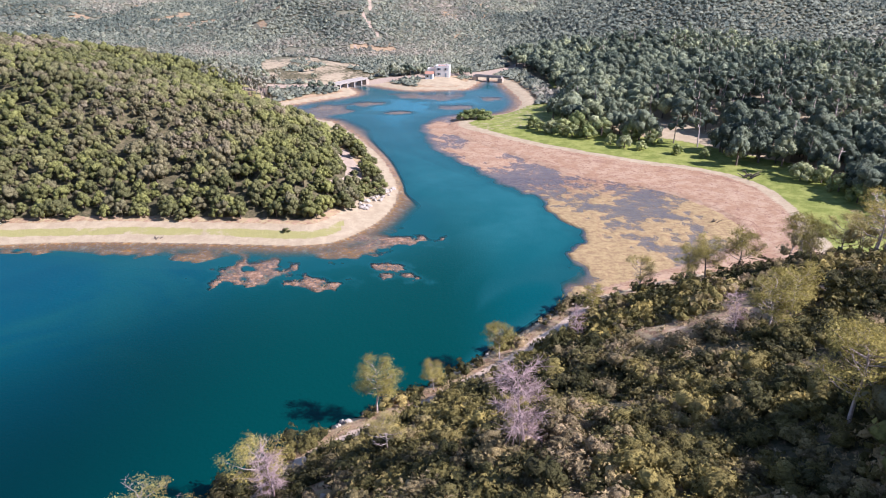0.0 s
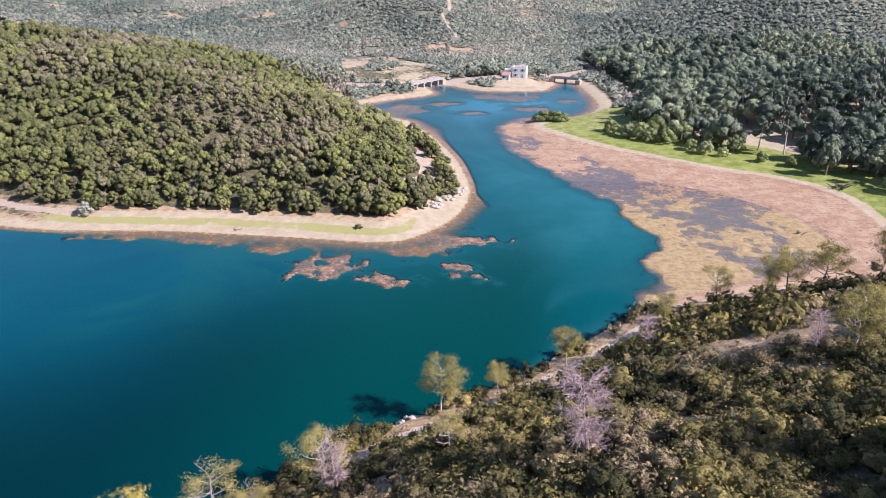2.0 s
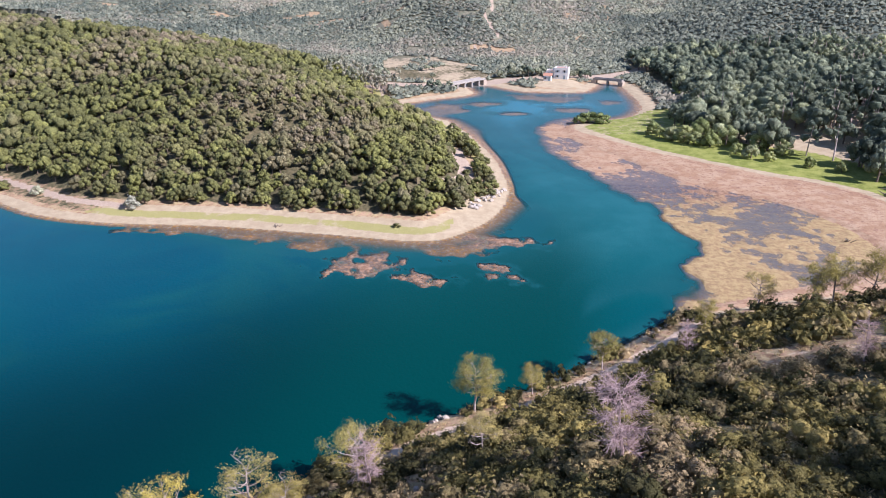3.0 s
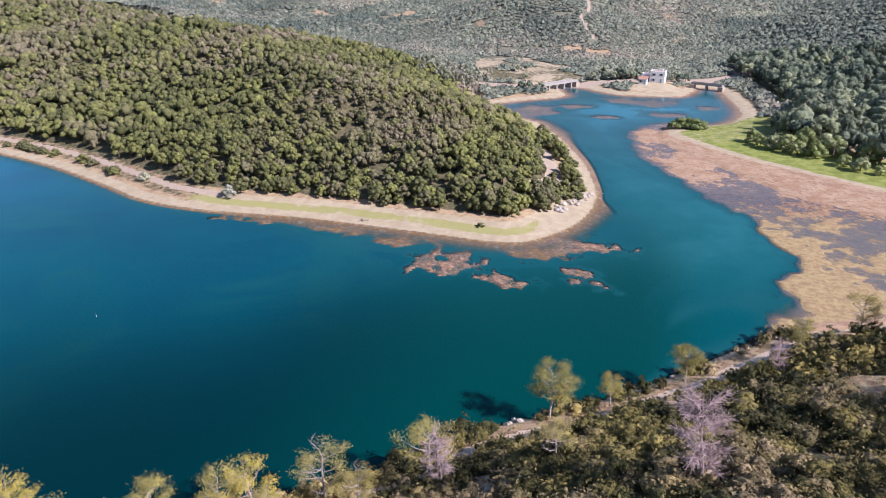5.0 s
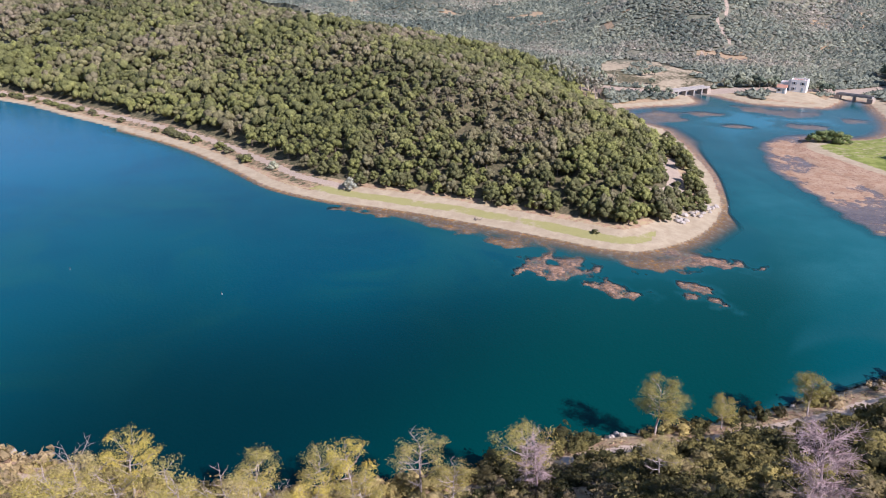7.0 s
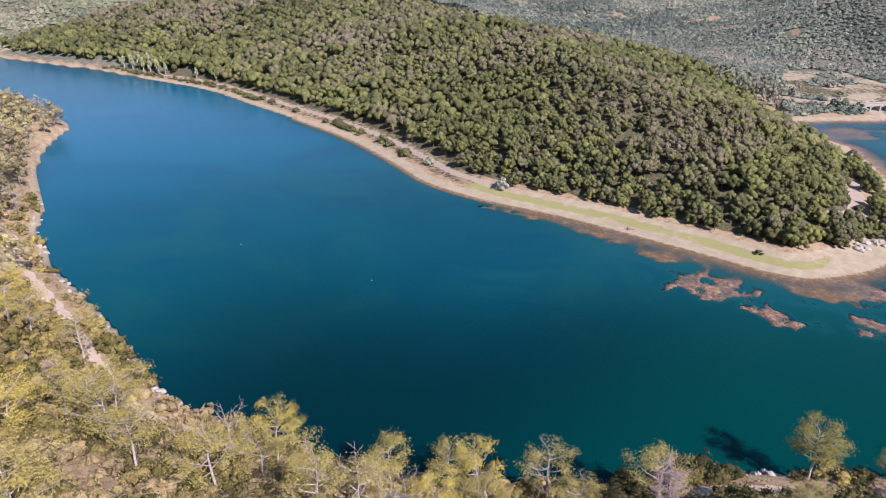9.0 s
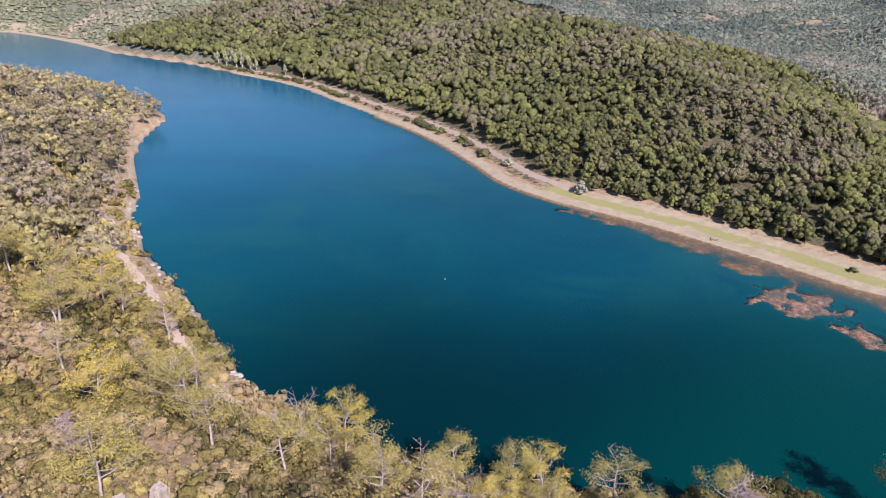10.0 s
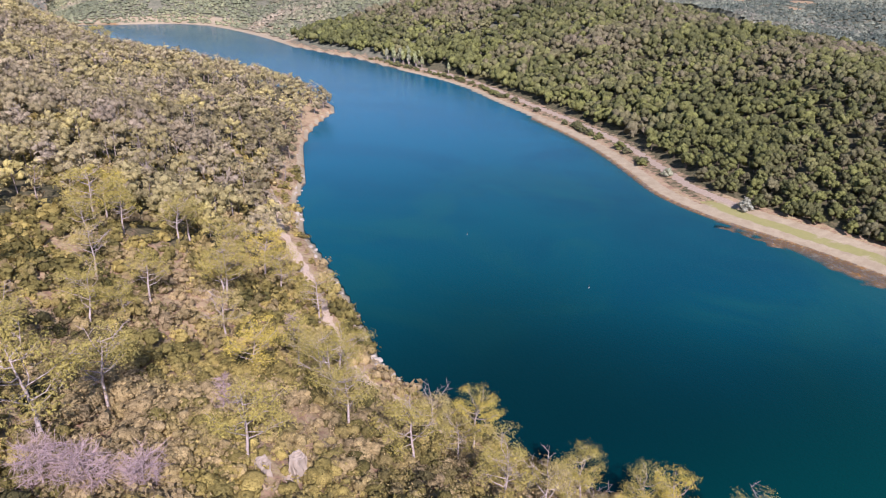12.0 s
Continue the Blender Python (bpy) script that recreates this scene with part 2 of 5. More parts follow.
def ground(x, y):
    """Height of the ground and lake bed, and the masks that its material uses."""
    d = line_distance(x, y, LAKE, True)
    wet = inside(x, y, LAKE)
    dist = np.hypot(x, y)
    rough = value_noise(x, y, 14, 3) - 0.5
    # near hill
    near = inside(x, y, NEAR) & ~wet
    dn = line_distance(x, y, NEAR_EDGE)
    bank = 1.6 * step(dn, 0, 3.5) + 1.4 * step(dn, 3, 9)
    low_west = step(-x, 190, 300)
    z_near = bank + 46 * (1 - np.exp(-np.maximum(dn - 8.5, 0) / (72 + 48 * low_west))) + low_west * 23 * step(np.hypot((x + 480) / 165, (y + 40) / 100), 1.0, 0.0) + rough * 3.2 * step(dn, 9, 30) + (value_noise(x, y, 3.5, 9) - 0.5) * 0.9 * step(dn, 9, 15)
    # wooded spit and the hills behind it
    pen = inside(x, y, PEN) & ~wet
    dp = line_distance(x, y, PEN, True)
    z_pen = 0.10 * np.minimum(dp, 11) + 0.6 * step(dp, 8, 14) + 39 * (1 - np.exp(-np.maximum(dp - 14, 0) / 92)) + (rough * 3 + 11 * (value_noise(x, y, 70, 8) - 0.5)) * step(dp, 18, 60)
    z_pen += 34 * step(dist, 420, 1100) * step(dp, 40, 250)
    # meadows, valley and the far woods
    dt = line_distance(x, y, WOOD, True)
    wood = ~near & ~wet & inside(x, y, WOOD)
    z_far = 0.35 + 0.035 * np.minimum(d, 60) + 0.9 * step(d, 6, 16) * step(y, 300, 340)
    z_far += np.where(wood, 7 * step(dt, 0, 90) + 8 * (value_noise(x, y, 120, 21) - 0.4) * step(dt, 10, 80), 0)
    z_far += 42 * step(np.hypot((x + 80) / 150, (y - 690) / 210), 1.0, 0.0) + 26 * step(np.hypot((x - 190) / 160, (y - 560) / 130), 1.0, 0.0)
    z_far += step(dist, 430, 620) * (0.05 * (np.minimum(dist, 2600) - 430) + 44 * (value_noise(x, y, 300, 33) - 0.45) + 14 * (value_noise(x, y, 95, 34) - 0.5)) + 60 * step(dist, 1500, 3500)
    land = np.where(near, z_near, np.where(pen, z_pen, z_far))
    # lake bed
    tipward = step(x, -112, -62) * step(y, 200, 178)
    shelf = 0.05 + 0.09 * tipward + 7.0 * step(line_distance(x, y, rounded(SHORE_PEN)), 1.5 + 8.5 * tipward, 9 + 27 * tipward) * step(line_distance(x, y, FLAT_EDGE), 20, 60) * step(-y, -280, -230)
    shelf = np.maximum(shelf, 1.3 * step(line_distance(x, y, rounded(SHORE_SOUTH)), 16, 4) * step(x, 27, 22))
    bed = -np.minimum(shelf * d + 0.006 * d * d, np.where(shelf > 0.9, 3.0, 1.5) + 0.115 * np.minimum(line_distance(x, y, rounded(SHORE_PEN)), line_distance(x, y, rounded(SHORE_WEST))))
    from_mud = line_distance(x, y, MUD, True) * np.where(inside(x, y, MUD), -1, 1)
    flats = step(from_mud + 11 * (value_noise(x, y, 8, 15, 4) - 0.5), 6.0 + 9.0 * step(y, 185, 235), -2.5)
    flats = 1 - (1 - flats) ** 3.5
    weeds = 0.55 * (value_noise(x, y * 1.2, 2.4, 5, 3) - 0.5) + 0.75 * (value_noise(x, y, 15, 6, 2) - 0.47)
    bed = bed * (1 - flats) + flats * np.maximum(-0.03 + 1.5 * weeds, -0.28)
    shoal = np.zeros(x.shape)
    for sx, sy, a, b, turn in SHOALS:
        c, s = math.cos(radians(turn)), math.sin(radians(turn))
        u, v = (x - sx) * c + (y - sy) * s, (y - sy) * c - (x - sx) * s
        r = np.hypot(u / a, v / b) + (2.7 if sy < 200 else 1.6) * (value_noise(x, y, 2.6 if sy < 200 else 9, 12, 4) - 0.46)
        m = step(r, 1.6, 0.7)
        sunk = sx < -20 and 147 < sy < 200
        shoal = shoal if sunk else np.maximum(shoal, m)
        bed = np.maximum(bed, bed * (1 - m) + m * (0.02 - (0.22 if sy > 210 else 0.17 if sunk else 0.0) - 0.14 * np.clip(r, 0, 2)))
    z = np.where(wet, np.minimum(bed, 0.16), land)
    shore_fade = np.where(wet, 1.0, step(d, 0.0, 2.0))
    z = np.where(wet, z, z * shore_fade + 0.02)
    return z, dict(d=np.where(wet, -d, d), near=near, pen=pen, wood=wood, dn=dn, dp=dp, dt=dt, wet=wet, dist=dist, flats=flats, shoal=shoal, gentle=1 - step(shelf, 0.06, 6.5), mud=np.where(wet, 0, line_distance(x, y, FLAT_EDGE)))


# ---- ground sheet and water: one polar sheet round the hovering point ----
def edges_of(parts):
    values = [parts[0][0]]
    for start, stop, size in parts:
        values.extend(np.linspace(start, stop, max(1, round((stop - start) / size)) + 1)[1:])
    return np.array(values)


TURN_STEPS = np.radians(edges_of([(-180, -104, 4), (-104, -30, 0.45), (-30, 37, 0.25), (37, 60, 1), (60, 180, 4)]))[:-1]
REACH_STEPS = edges_of([(0.02, 4, 2), (4, 60, 2), (60, 130, 1.2), (130, 215, 1.0), (215, 330, 1.5), (330, 460, 3), (460, 1200, 16), (1200, 2600, 60), (2600, 4900, 230)])


def sheet(name, x, y, z, keep, material, attrs):
    rows, cols = x.shape
    i, j = np.meshgrid(np.arange(rows - 1), np.arange(cols), indexing="ij")
    k = (j + 1) % cols
    quads = np.stack([i * cols + j, i * cols + k, (i + 1) * cols + k, (i + 1) * cols + j], -1).reshape(-1, 4)[keep.ravel()]
    used, quads = np.unique(quads, return_inverse=True)
    quads = quads.reshape(-1, 4)
    co = np.stack([x.ravel(), y.ravel(), z.ravel()], 1)[used]
    return mesh_of(name, co, quads[:, ::-1], [material], {key: v.ravel()[used] for key, v in attrs.items()}, smooth=True)


def mesh_of(name, co, faces, materials, attrs=None, index=None, smooth=False):
    """A mesh from numpy arrays; faces all have the same count of corners."""
    me = bpy.data.meshes.new(name)
    n, per = faces.shape
    me.vertices.add(len(co))
    me.vertices.foreach_set("co", np.ascontiguousarray(co, np.float32).ravel())
    me.loops.add(n * per)
    me.loops.foreach_set("vertex_index", np.ascontiguousarray(faces, np.int32).ravel())
    me.polygons.add(n)
    me.polygons.foreach_set("loop_start", np.arange(n, dtype=np.int32) * per)
    me.polygons.foreach_set("use_smooth", np.full(n, smooth))
    for m in materials:
        me.materials.append(m)
    if index is not None:
        me.polygons.foreach_set("material_index", np.ascontiguousarray(index, np.int32))
    me.update(calc_edges=True)
    for key, values in (attrs or {}).items():
        me.attributes.new(key, "FLOAT", "POINT").data.foreach_set("value", np.ascontiguousarray(values, np.float32))
    return me


def ground_material():
    m = Nodes("ground")
    fine, mid, wide = m.noise(2.2, 6, 0.65), m.noise(0.35, 5), m.noise(0.05, 4)
    jitter = m.math("MULTIPLY", m.math("SUBTRACT", m.noise(0.45, 6, 0.7), 0.5), 0.9)
    soil = m.mix(m.ramp(mid, 0.35, 0.65), (0.26, 0.155, 0.095), (0.43, 0.280, 0.180))
    soil = m.mix(m.ramp(fine, 0.45, 0.75), soil, (0.20, 0.16, 0.08))
    sand = m.mix(m.ramp(mid, 0.3, 0.7), (0.350, 0.275, 0.172), (0.440, 0.358, 0.232))
    sand = m.mix(m.ramp(fine, 0.5, 0.8), sand, (0.32, 0.232, 0.148))
    mud = m.mix(m.ramp(m.noise(0.22, 6, 0.7), 0.38, 0.62), (0.315, 0.192, 0.112), (0.410, 0.285, 0.180))
    along = m.node("ShaderNodeCombineXYZ")
    m.link(m.math("MULTIPLY", m.attr("rim"), 0.55), along.inputs[0])
    m.link(m.math("MULTIPLY", m.noise(0.35, 6, 0.7), 3.0), along.inputs[1])
    streak = m.noise(1.0, 5, 0.7, where=along.outputs[0])
    mud = m.mix(m.math("MULTIPLY", m.ramp(streak, 0.50, 0.70), m.ramp(m.noise(0.12, 4), 0.4, 0.65)), mud, (0.21, 0.105, 0.075))
    mud = m.mix(m.ramp(m.noise(0.9, 7, 0.8), 0.51, 0.64), mud, (0.22, 0.12, 0.08))
    algae = m.mix(m.ramp(m.noise(0.9, 6, 0.75), 0.38, 0.62), (0.17, 0.095, 0.055), (0.34, 0.215, 0.14))
    golden = m.mix(m.ramp(m.noise(0.7, 6, 0.7), 0.35, 0.65), (0.255, 0.168, 0.086), (0.375, 0.278, 0.132))
    algae = m.mix(m.ramp(m.math("ADD", m.attr("weed"), jitter), 0.45, 0.8), algae, golden)
    grass = m.mix(m.ramp(m.noise(0.3, 5), 0.35, 0.65), (0.150, 0.178, 0.032), (0.255, 0.270, 0.066))
    grass = m.mix(m.ramp(fine, 0.55, 0.8), grass, (0.29, 0.265, 0.105))
    deep = m.mix(m.ramp(wide, 0.3, 0.7), (0.10, 0.075, 0.03), (0.20, 0.12, 0.05))

    def mask(name, low=0.42, high=0.58):
        return m.ramp(m.math("ADD", m.attr(name), jitter), low, high)

    litter = m.mix(m.ramp(m.noise(0.6, 6, 0.7), 0.35, 0.65), (0.055, 0.055, 0.025), (0.16, 0.13, 0.07))
    soil = m.mix(m.ramp(m.noise(0.9, 5, 0.7), 0.42, 0.6), soil, (0.40, 0.31, 0.165))
    soil = m.mix(mask("litter"), soil, litter)
    scrub = m.mix(m.ramp(m.noise(0.25, 6, 0.7), 0.35, 0.65), (0.125, 0.130, 0.085), (0.22, 0.20, 0.135))
    soil = m.mix(m.math("MULTIPLY", m.attr("scrub"), mask("litter")), soil, scrub)
    colour = m.mix(mask("sand"), soil, sand)
    colour = m.mix(mask("mud", 0.35, 0.65), colour, mud)
    colour = m.mix(mask("algae", 0.4, 0.6), colour, algae)
    colour = m.mix(m.math("MULTIPLY", m.attr("fringe"), m.ramp(m.noise(0.6, 5, 0.7), 0.3, 0.55)), colour, m.mix(fine, (0.20, 0.092, 0.020), (0.34, 0.175, 0.048)))
    colour = m.mix(mask("grass", 0.4, 0.6), colour, grass)
    colour = m.mix(m.math("MULTIPLY", mask("strip", 0.38, 0.62), 0.85), colour, m.mix(fine, (0.235, 0.225, 0.062), (0.345, 0.320, 0.115)))
    colour = m.mix(mask("path", 0.45, 0.55), colour, m.mix(m.ramp(fine, 0.4, 0.7), (0.36, 0.275, 0.20), (0.45, 0.355, 0.265)))
    colour = m.mix(mask("trail", 0.45, 0.55), colour, m.mix(m.ramp(fine, 0.4, 0.7), (0.54, 0.405, 0.29), (0.64, 0.50, 0.37)))
    colour = m.mix(mask("bed", 0.35, 0.75), colour, deep)
    m.set(Base_Color=colour, Roughness=0.95, Specular_IOR_Level=0.2)
    m.bump(m.math("ADD", fine, m.math("MULTIPLY", mid, 2.0)), 0.6, 0.25)
    return m.mat


def water_material():
    """Clear over the shallows, deep teal where the bed drops away, with sky reflection put into the colour."""
    m = Nodes("lake_water")
    depth, wide = m.attr("depth"), m.noise(0.012, 4, 0.55, distortion=1.2)
    patch = m.noise(0.05, 5, 0.6)
    east = m.attr("east")
    teal = m.mix(m.ramp(wide, 0.35, 0.65), (0.000, 0.052, 0.076), (0.000, 0.067, 0.089))
    green = m.mix(m.ramp(wide, 0.35, 0.65), (0.000, 0.058, 0.066), (0.000, 0.074, 0.078))
    teal = m.mix(m.ramp(m.math("ADD", east, m.math("MULTIPLY", m.math("SUBTRACT", wide, 0.5), 0.8)), 0.1, 0.9), teal, green)
    cloud = m.noise(0.026, 4, 0.6, distortion=0.8)
    teal = m.mix(m.math("MULTIPLY", m.ramp(cloud, 0.46, 0.66), 0.6), teal, (0.005, 0.076, 0.078))
    # Bluer base towards the west: the sky's reflection is put into the colour.
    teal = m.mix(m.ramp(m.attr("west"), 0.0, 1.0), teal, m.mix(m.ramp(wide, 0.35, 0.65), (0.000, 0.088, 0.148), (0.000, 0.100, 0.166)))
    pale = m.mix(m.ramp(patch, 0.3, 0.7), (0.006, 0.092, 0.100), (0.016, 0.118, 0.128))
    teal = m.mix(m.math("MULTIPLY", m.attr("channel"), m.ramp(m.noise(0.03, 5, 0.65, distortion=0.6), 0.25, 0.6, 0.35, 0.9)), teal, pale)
    # Paler far bay, reflected sky mixed into the base colour as well.
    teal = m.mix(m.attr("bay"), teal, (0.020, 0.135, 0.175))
    # Darker band by the near shore: weaker sky reflection put into the colour.
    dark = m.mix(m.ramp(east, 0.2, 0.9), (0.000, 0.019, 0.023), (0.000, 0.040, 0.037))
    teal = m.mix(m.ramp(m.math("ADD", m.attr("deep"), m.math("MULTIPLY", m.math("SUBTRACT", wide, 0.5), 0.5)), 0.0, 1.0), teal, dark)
    shelf = m.mix(m.ramp(patch, 0.3, 0.7), (0.003, 0.065, 0.073), (0.008, 0.074, 0.080))
    gentle = m.attr("gentle")
    shelf = m.mix(gentle, teal, shelf)
    colour = m.mix(m.ramp(m.math("ADD", depth, m.math("MULTIPLY", m.math("SUBTRACT", patch, 0.5), 3.0)), 0.8, 7.0), shelf, teal)
    # Pale grey-blue shallows: sky sheen and turbid water share one base colour.
    colour = m.mix(m.math("MULTIPLY", m.ramp(depth, 0.9, 0.15), gentle), colour, m.mix(m.attr("flats"), (0.060, 0.100, 0.115), (0.115, 0.128, 0.150)))
    m.set(Base_Color=colour, Roughness=0.10, IOR=1.33, Specular_IOR_Level=0.12)
    ripples = m.math("ADD", m.noise(1.6, 3, 0.5), m.math("MULTIPLY", m.noise(0.25, 2), 0.6))
    m.bump(ripples, 0.35, 0.12)
    broken = m.math("ADD", depth, m.math("MULTIPLY", m.math("SUBTRACT", m.noise(0.70, 8, 0.74), 0.475), m.ramp(depth, 0.12, 0.5, 3.2, 0.0)))
    m.set(Alpha=m.math("MULTIPLY", m.ramp(broken, 0.02, 0.12), m.ramp(depth, 0.0, m.math("ADD", 1.6, m.math("MULTIPLY", m.attr("bay"), -0.8)), m.math("ADD", 0.30, m.math("MULTIPLY", m.attr("flats"), 0.20)), 1.0)))
    return m.mat


az, reach = np.meshgrid(TURN_STEPS, REACH_STEPS)
GX, GY = reach * np.sin(az), reach * np.cos(az)
GX = GX + 1.3 * step(reach, 4, 1)
GZ, MASK = ground(GX, GY)
D = MASK["d"]
ROUTES = np.minimum.reduce([line_distance(GX, GY, rounded(TRACK)) / 2.6, line_distance(GX, GY, rounded(ROAD_NORTH)) / 5.0, line_distance(GX, GY, rounded(HILL_PATH)) / 1.3, line_distance(GX, GY, rounded(UPPER_PATH)) / 2.4])
TRAIL = np.where(MASK["near"] & (GX < 30) & (GX > -190), np.abs(MASK["dn"] - 6.8) / (np.where(GX > -14, 1.5, 1.1) + 0.9 * (value_noise(GX, GY, 9, 40) - 0.5)), 9)
ROUTES = np.minimum(ROUTES, np.where(MASK["pen"] & (GX < -118) & (GX > -420), np.abs(MASK["dp"] - 10.5) / 1.25, 9))
lip = 11 * (value_noise(GX, GY, 18, 47) - 0.5)
GREEN = line_distance(GX, GY, rounded(GRASS_EDGE)) * np.where(inside(GX, GY, MEADOW), 1, -1)
dry_mud = (~MASK["near"]) & (~MASK["pen"]) & (~MASK["wet"]) & (GX > -5) & (GY > 118) & (GY < 312)
mud_band = dry_mud * step(GREEN + lip * 0.35, 0.0, -6.0)
meadow = (~MASK["near"]) * (~MASK["pen"]) * (~MASK["wet"]) * step(GREEN + lip * 0.25, -1.5, 2.5) * (1 - 0.42 * step(GY, 256, 282)) * step(np.where(MASK["wood"], MASK["dt"], 0), 14, 4)
strip = np.where(MASK["pen"] & (GX > -128) & (GX < -26), step(np.abs(MASK["dp"] - 6.0 + 0.12 * lip), 3.4, 1.4) * (0.35 + 0.65 * value_noise(GX, GY, 7, 50)), 0)
sandy = np.where(MASK["pen"], step(MASK["dp"], np.where(GX < -600, 32, np.where(GX < -125, 5.5, np.where(GY > 196, 6, 13))), np.where(GX < -600, 20, np.where(GX < -125, 2.5, np.where(GY > 196, 3.5, 9)))), np.where(MASK["near"], step(MASK["dn"], 3.2, 1.2), step(D + 0.5 * lip, 9, 4) * (GY > 300)))
sandy = np.maximum(sandy, inside(GX, GY, rounded(FIELDS, True)) * (0.2 + 0.6 * value_noise(GX, GY, 13, 48)))
sandy = np.maximum(sandy, step(np.hypot((GX - 83 + 0.9 * (GY - 266)) / 9, (GY - 266 + 0.2 * (GX - 83)) / 14), 1.1, 0.8))
sandy = np.maximum(sandy, dry_mud * step(GREEN, -10, -3) * 0.75)
EARTH = bareness(GX, GY)
sandy = np.maximum(sandy, step(np.hypot((GX + 4) / 17, (GY - 391) / 14), 1.0, 0.8) * (GY > 372))
# East of x = -8 dark litter also darkens the soil in place of shade.
litter = (1 - EARTH) * (1 - step(np.hypot((GX + 4) / 17, (GY - 391) / 14), 1.0, 0.8)) * np.where(MASK["pen"], np.maximum(step(MASK["dp"], 11, 17), 0.5 * step(MASK["dp"], 3.5, 6) * (GX < -125)), np.where(MASK["near"], np.maximum(step(MASK["dist"], 105, 150), 0.62 * step(GX, -8, 12)) * step(MASK["dn"], 9, 14), np.where(MASK["wood"], step(MASK["dt"], 0, 6), 0.8 * step(D, 6, 14) * (GY > 330) * (value_noise(GX, GY * 1.6, 38, 72) < 0.735))))
GROUND = ground_material()
ATTRS = dict(
    sand=sandy, mud=np.maximum(mud_band, MASK["wet"] * step(GY, 205, 225) * step(GZ, -1.6, -0.4)), rim=MASK["mud"], grass=meadow, strip=strip, litter=litter, path=step(ROUTES, 1.3, 0.7), trail=np.maximum(step(TRAIL, 1.3, 0.7), 0.42 * EARTH),
    algae=np.where(MASK["wet"], (1 - step(GY, 205, 225)) * np.maximum(MASK["shoal"] * step(GZ, np.where(GY > 210, -0.9, -0.40), -0.08), step(GZ, -2.2, -0.1) * MASK["flats"]), 0), weed=MASK["flats"] * step(GY, 255, 160), bed=step(GZ, -1.5, -4.0), fringe=np.where(MASK["wet"], step(GZ, 0.0, -0.06) * (1 - MASK["flats"]) * (1 - 0.8 * MASK["shoal"]) * (1 - 0.75 * step(GY, 190, 225)), 0), scrub=step(MASK["dist"], 420, 520) * ~MASK["near"],
)
land_me = sheet("ground", GX, GY, GZ, np.ones((len(REACH_STEPS) - 1, len(TURN_STEPS)), bool), GROUND, ATTRS)
tagged(new("ground", land_me), "dry stony soil, sand banks, mud flats and green meadow round a lake", "ground", kind="structure")
low = np.minimum(np.minimum(GZ[:-1], GZ[1:]), np.minimum(np.roll(GZ, -1, 1)[:-1], np.roll(GZ, -1, 1)[1:]))
SOUTH = line_distance(GX, GY, rounded(SHORE_SOUTH))
near_lake = (np.minimum(D[:-1], D[1:]) < 4)
# deep: nearness to the south shore, for the painted loss of reflection.
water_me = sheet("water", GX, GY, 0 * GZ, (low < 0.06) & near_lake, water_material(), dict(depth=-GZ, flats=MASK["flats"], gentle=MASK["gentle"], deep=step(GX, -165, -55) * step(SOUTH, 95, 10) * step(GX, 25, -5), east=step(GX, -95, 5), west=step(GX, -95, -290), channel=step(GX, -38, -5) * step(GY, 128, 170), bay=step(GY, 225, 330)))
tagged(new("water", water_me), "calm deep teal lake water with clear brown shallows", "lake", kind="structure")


# ---- plants: prototypes as arrays of triangles ----
class Shape:
    """Triangles with a material slot each, gathered piece by piece."""

    def __init__(self):
        self.co, self.tri, self.slot, self.count = [], [], [], 0

    def add(self, co, tri, slot=0):
        self.co.append(np.asarray(co, float))
        self.tri.append(np.asarray(tri, int) + self.count)
        self.slot.append(np.full(len(tri), slot))
        self.count += len(co)
        return self

    def arrays(self):
        return np.vstack(self.co), np.vstack(self.tri), np.concatenate(self.slot)


bm_ball = bmesh.new()
bmesh.ops.create_icosphere(bm_ball, subdivisions=1, radius=1.0)
BALL = np.array([v.co[:] for v in bm_ball.verts]), np.array([[v.index for v in f.verts] for f in bm_ball.faces])
bm_ball.free()
bm_ball = bmesh.new()
bmesh.ops.create_icosphere(bm_ball, subdivisions=2, radius=1.0)
FINE_BALL = np.array([v.co[:] for v in bm_ball.verts]), np.array([[v.index for v in f.verts] for f in bm_ball.faces])
bm_ball.free()


def lump(shape, rng, centre, size, uneven=0.3, ball=BALL, slot=0):
    co = ball[0] * (1 + uneven * (rng.random((len(ball[0]), 1)) - 0.5) * 2) * size + centre
    shape.add(co, ball[1], slot)


def leaves(shape, rng, centres, size, out=None, slot=0, slim=0.68, loose=0.75):
    """Small bent leaf sprays, one quad each, that lie like shingles on the crown (out: the way outwards)."""
    n = len(centres)
    out = np.zeros((n, 3)) + (0, 0, 0.4) if out is None else out
    face = out + rng.normal(size=(n, 3)) * loose
    face /= np.linalg.norm(face, axis=1)[:, None]
    u = np.cross(face, rng.normal(size=(n, 3)))
    u /= np.linalg.norm(u, axis=1)[:, None]
    v = np.cross(face, u)
    s = size * rng.uniform(0.6, 1.4, (n, 1))
    w = s * rng.uniform(0.75, 1.3, (n, 1)) * slim
    bend = face * s * 0.22
    co = np.stack([centres - u * s, centres - v * w + bend, centres + u * s, centres + v * w + bend], 1).reshape(-1, 3)
    q = np.arange(n)[:, None] * 4
    shape.add(co, np.vstack([q + (0, 1, 2), q + (0, 2, 3)]), slot)


def on_ball(rng, n, up=0.0):
    p = rng.normal(size=(n, 3))
    p[:, 2] = np.where(rng.random(n) < up, np.abs(p[:, 2]), p[:, 2])
    return p / np.linalg.norm(p, axis=1)[:, None]


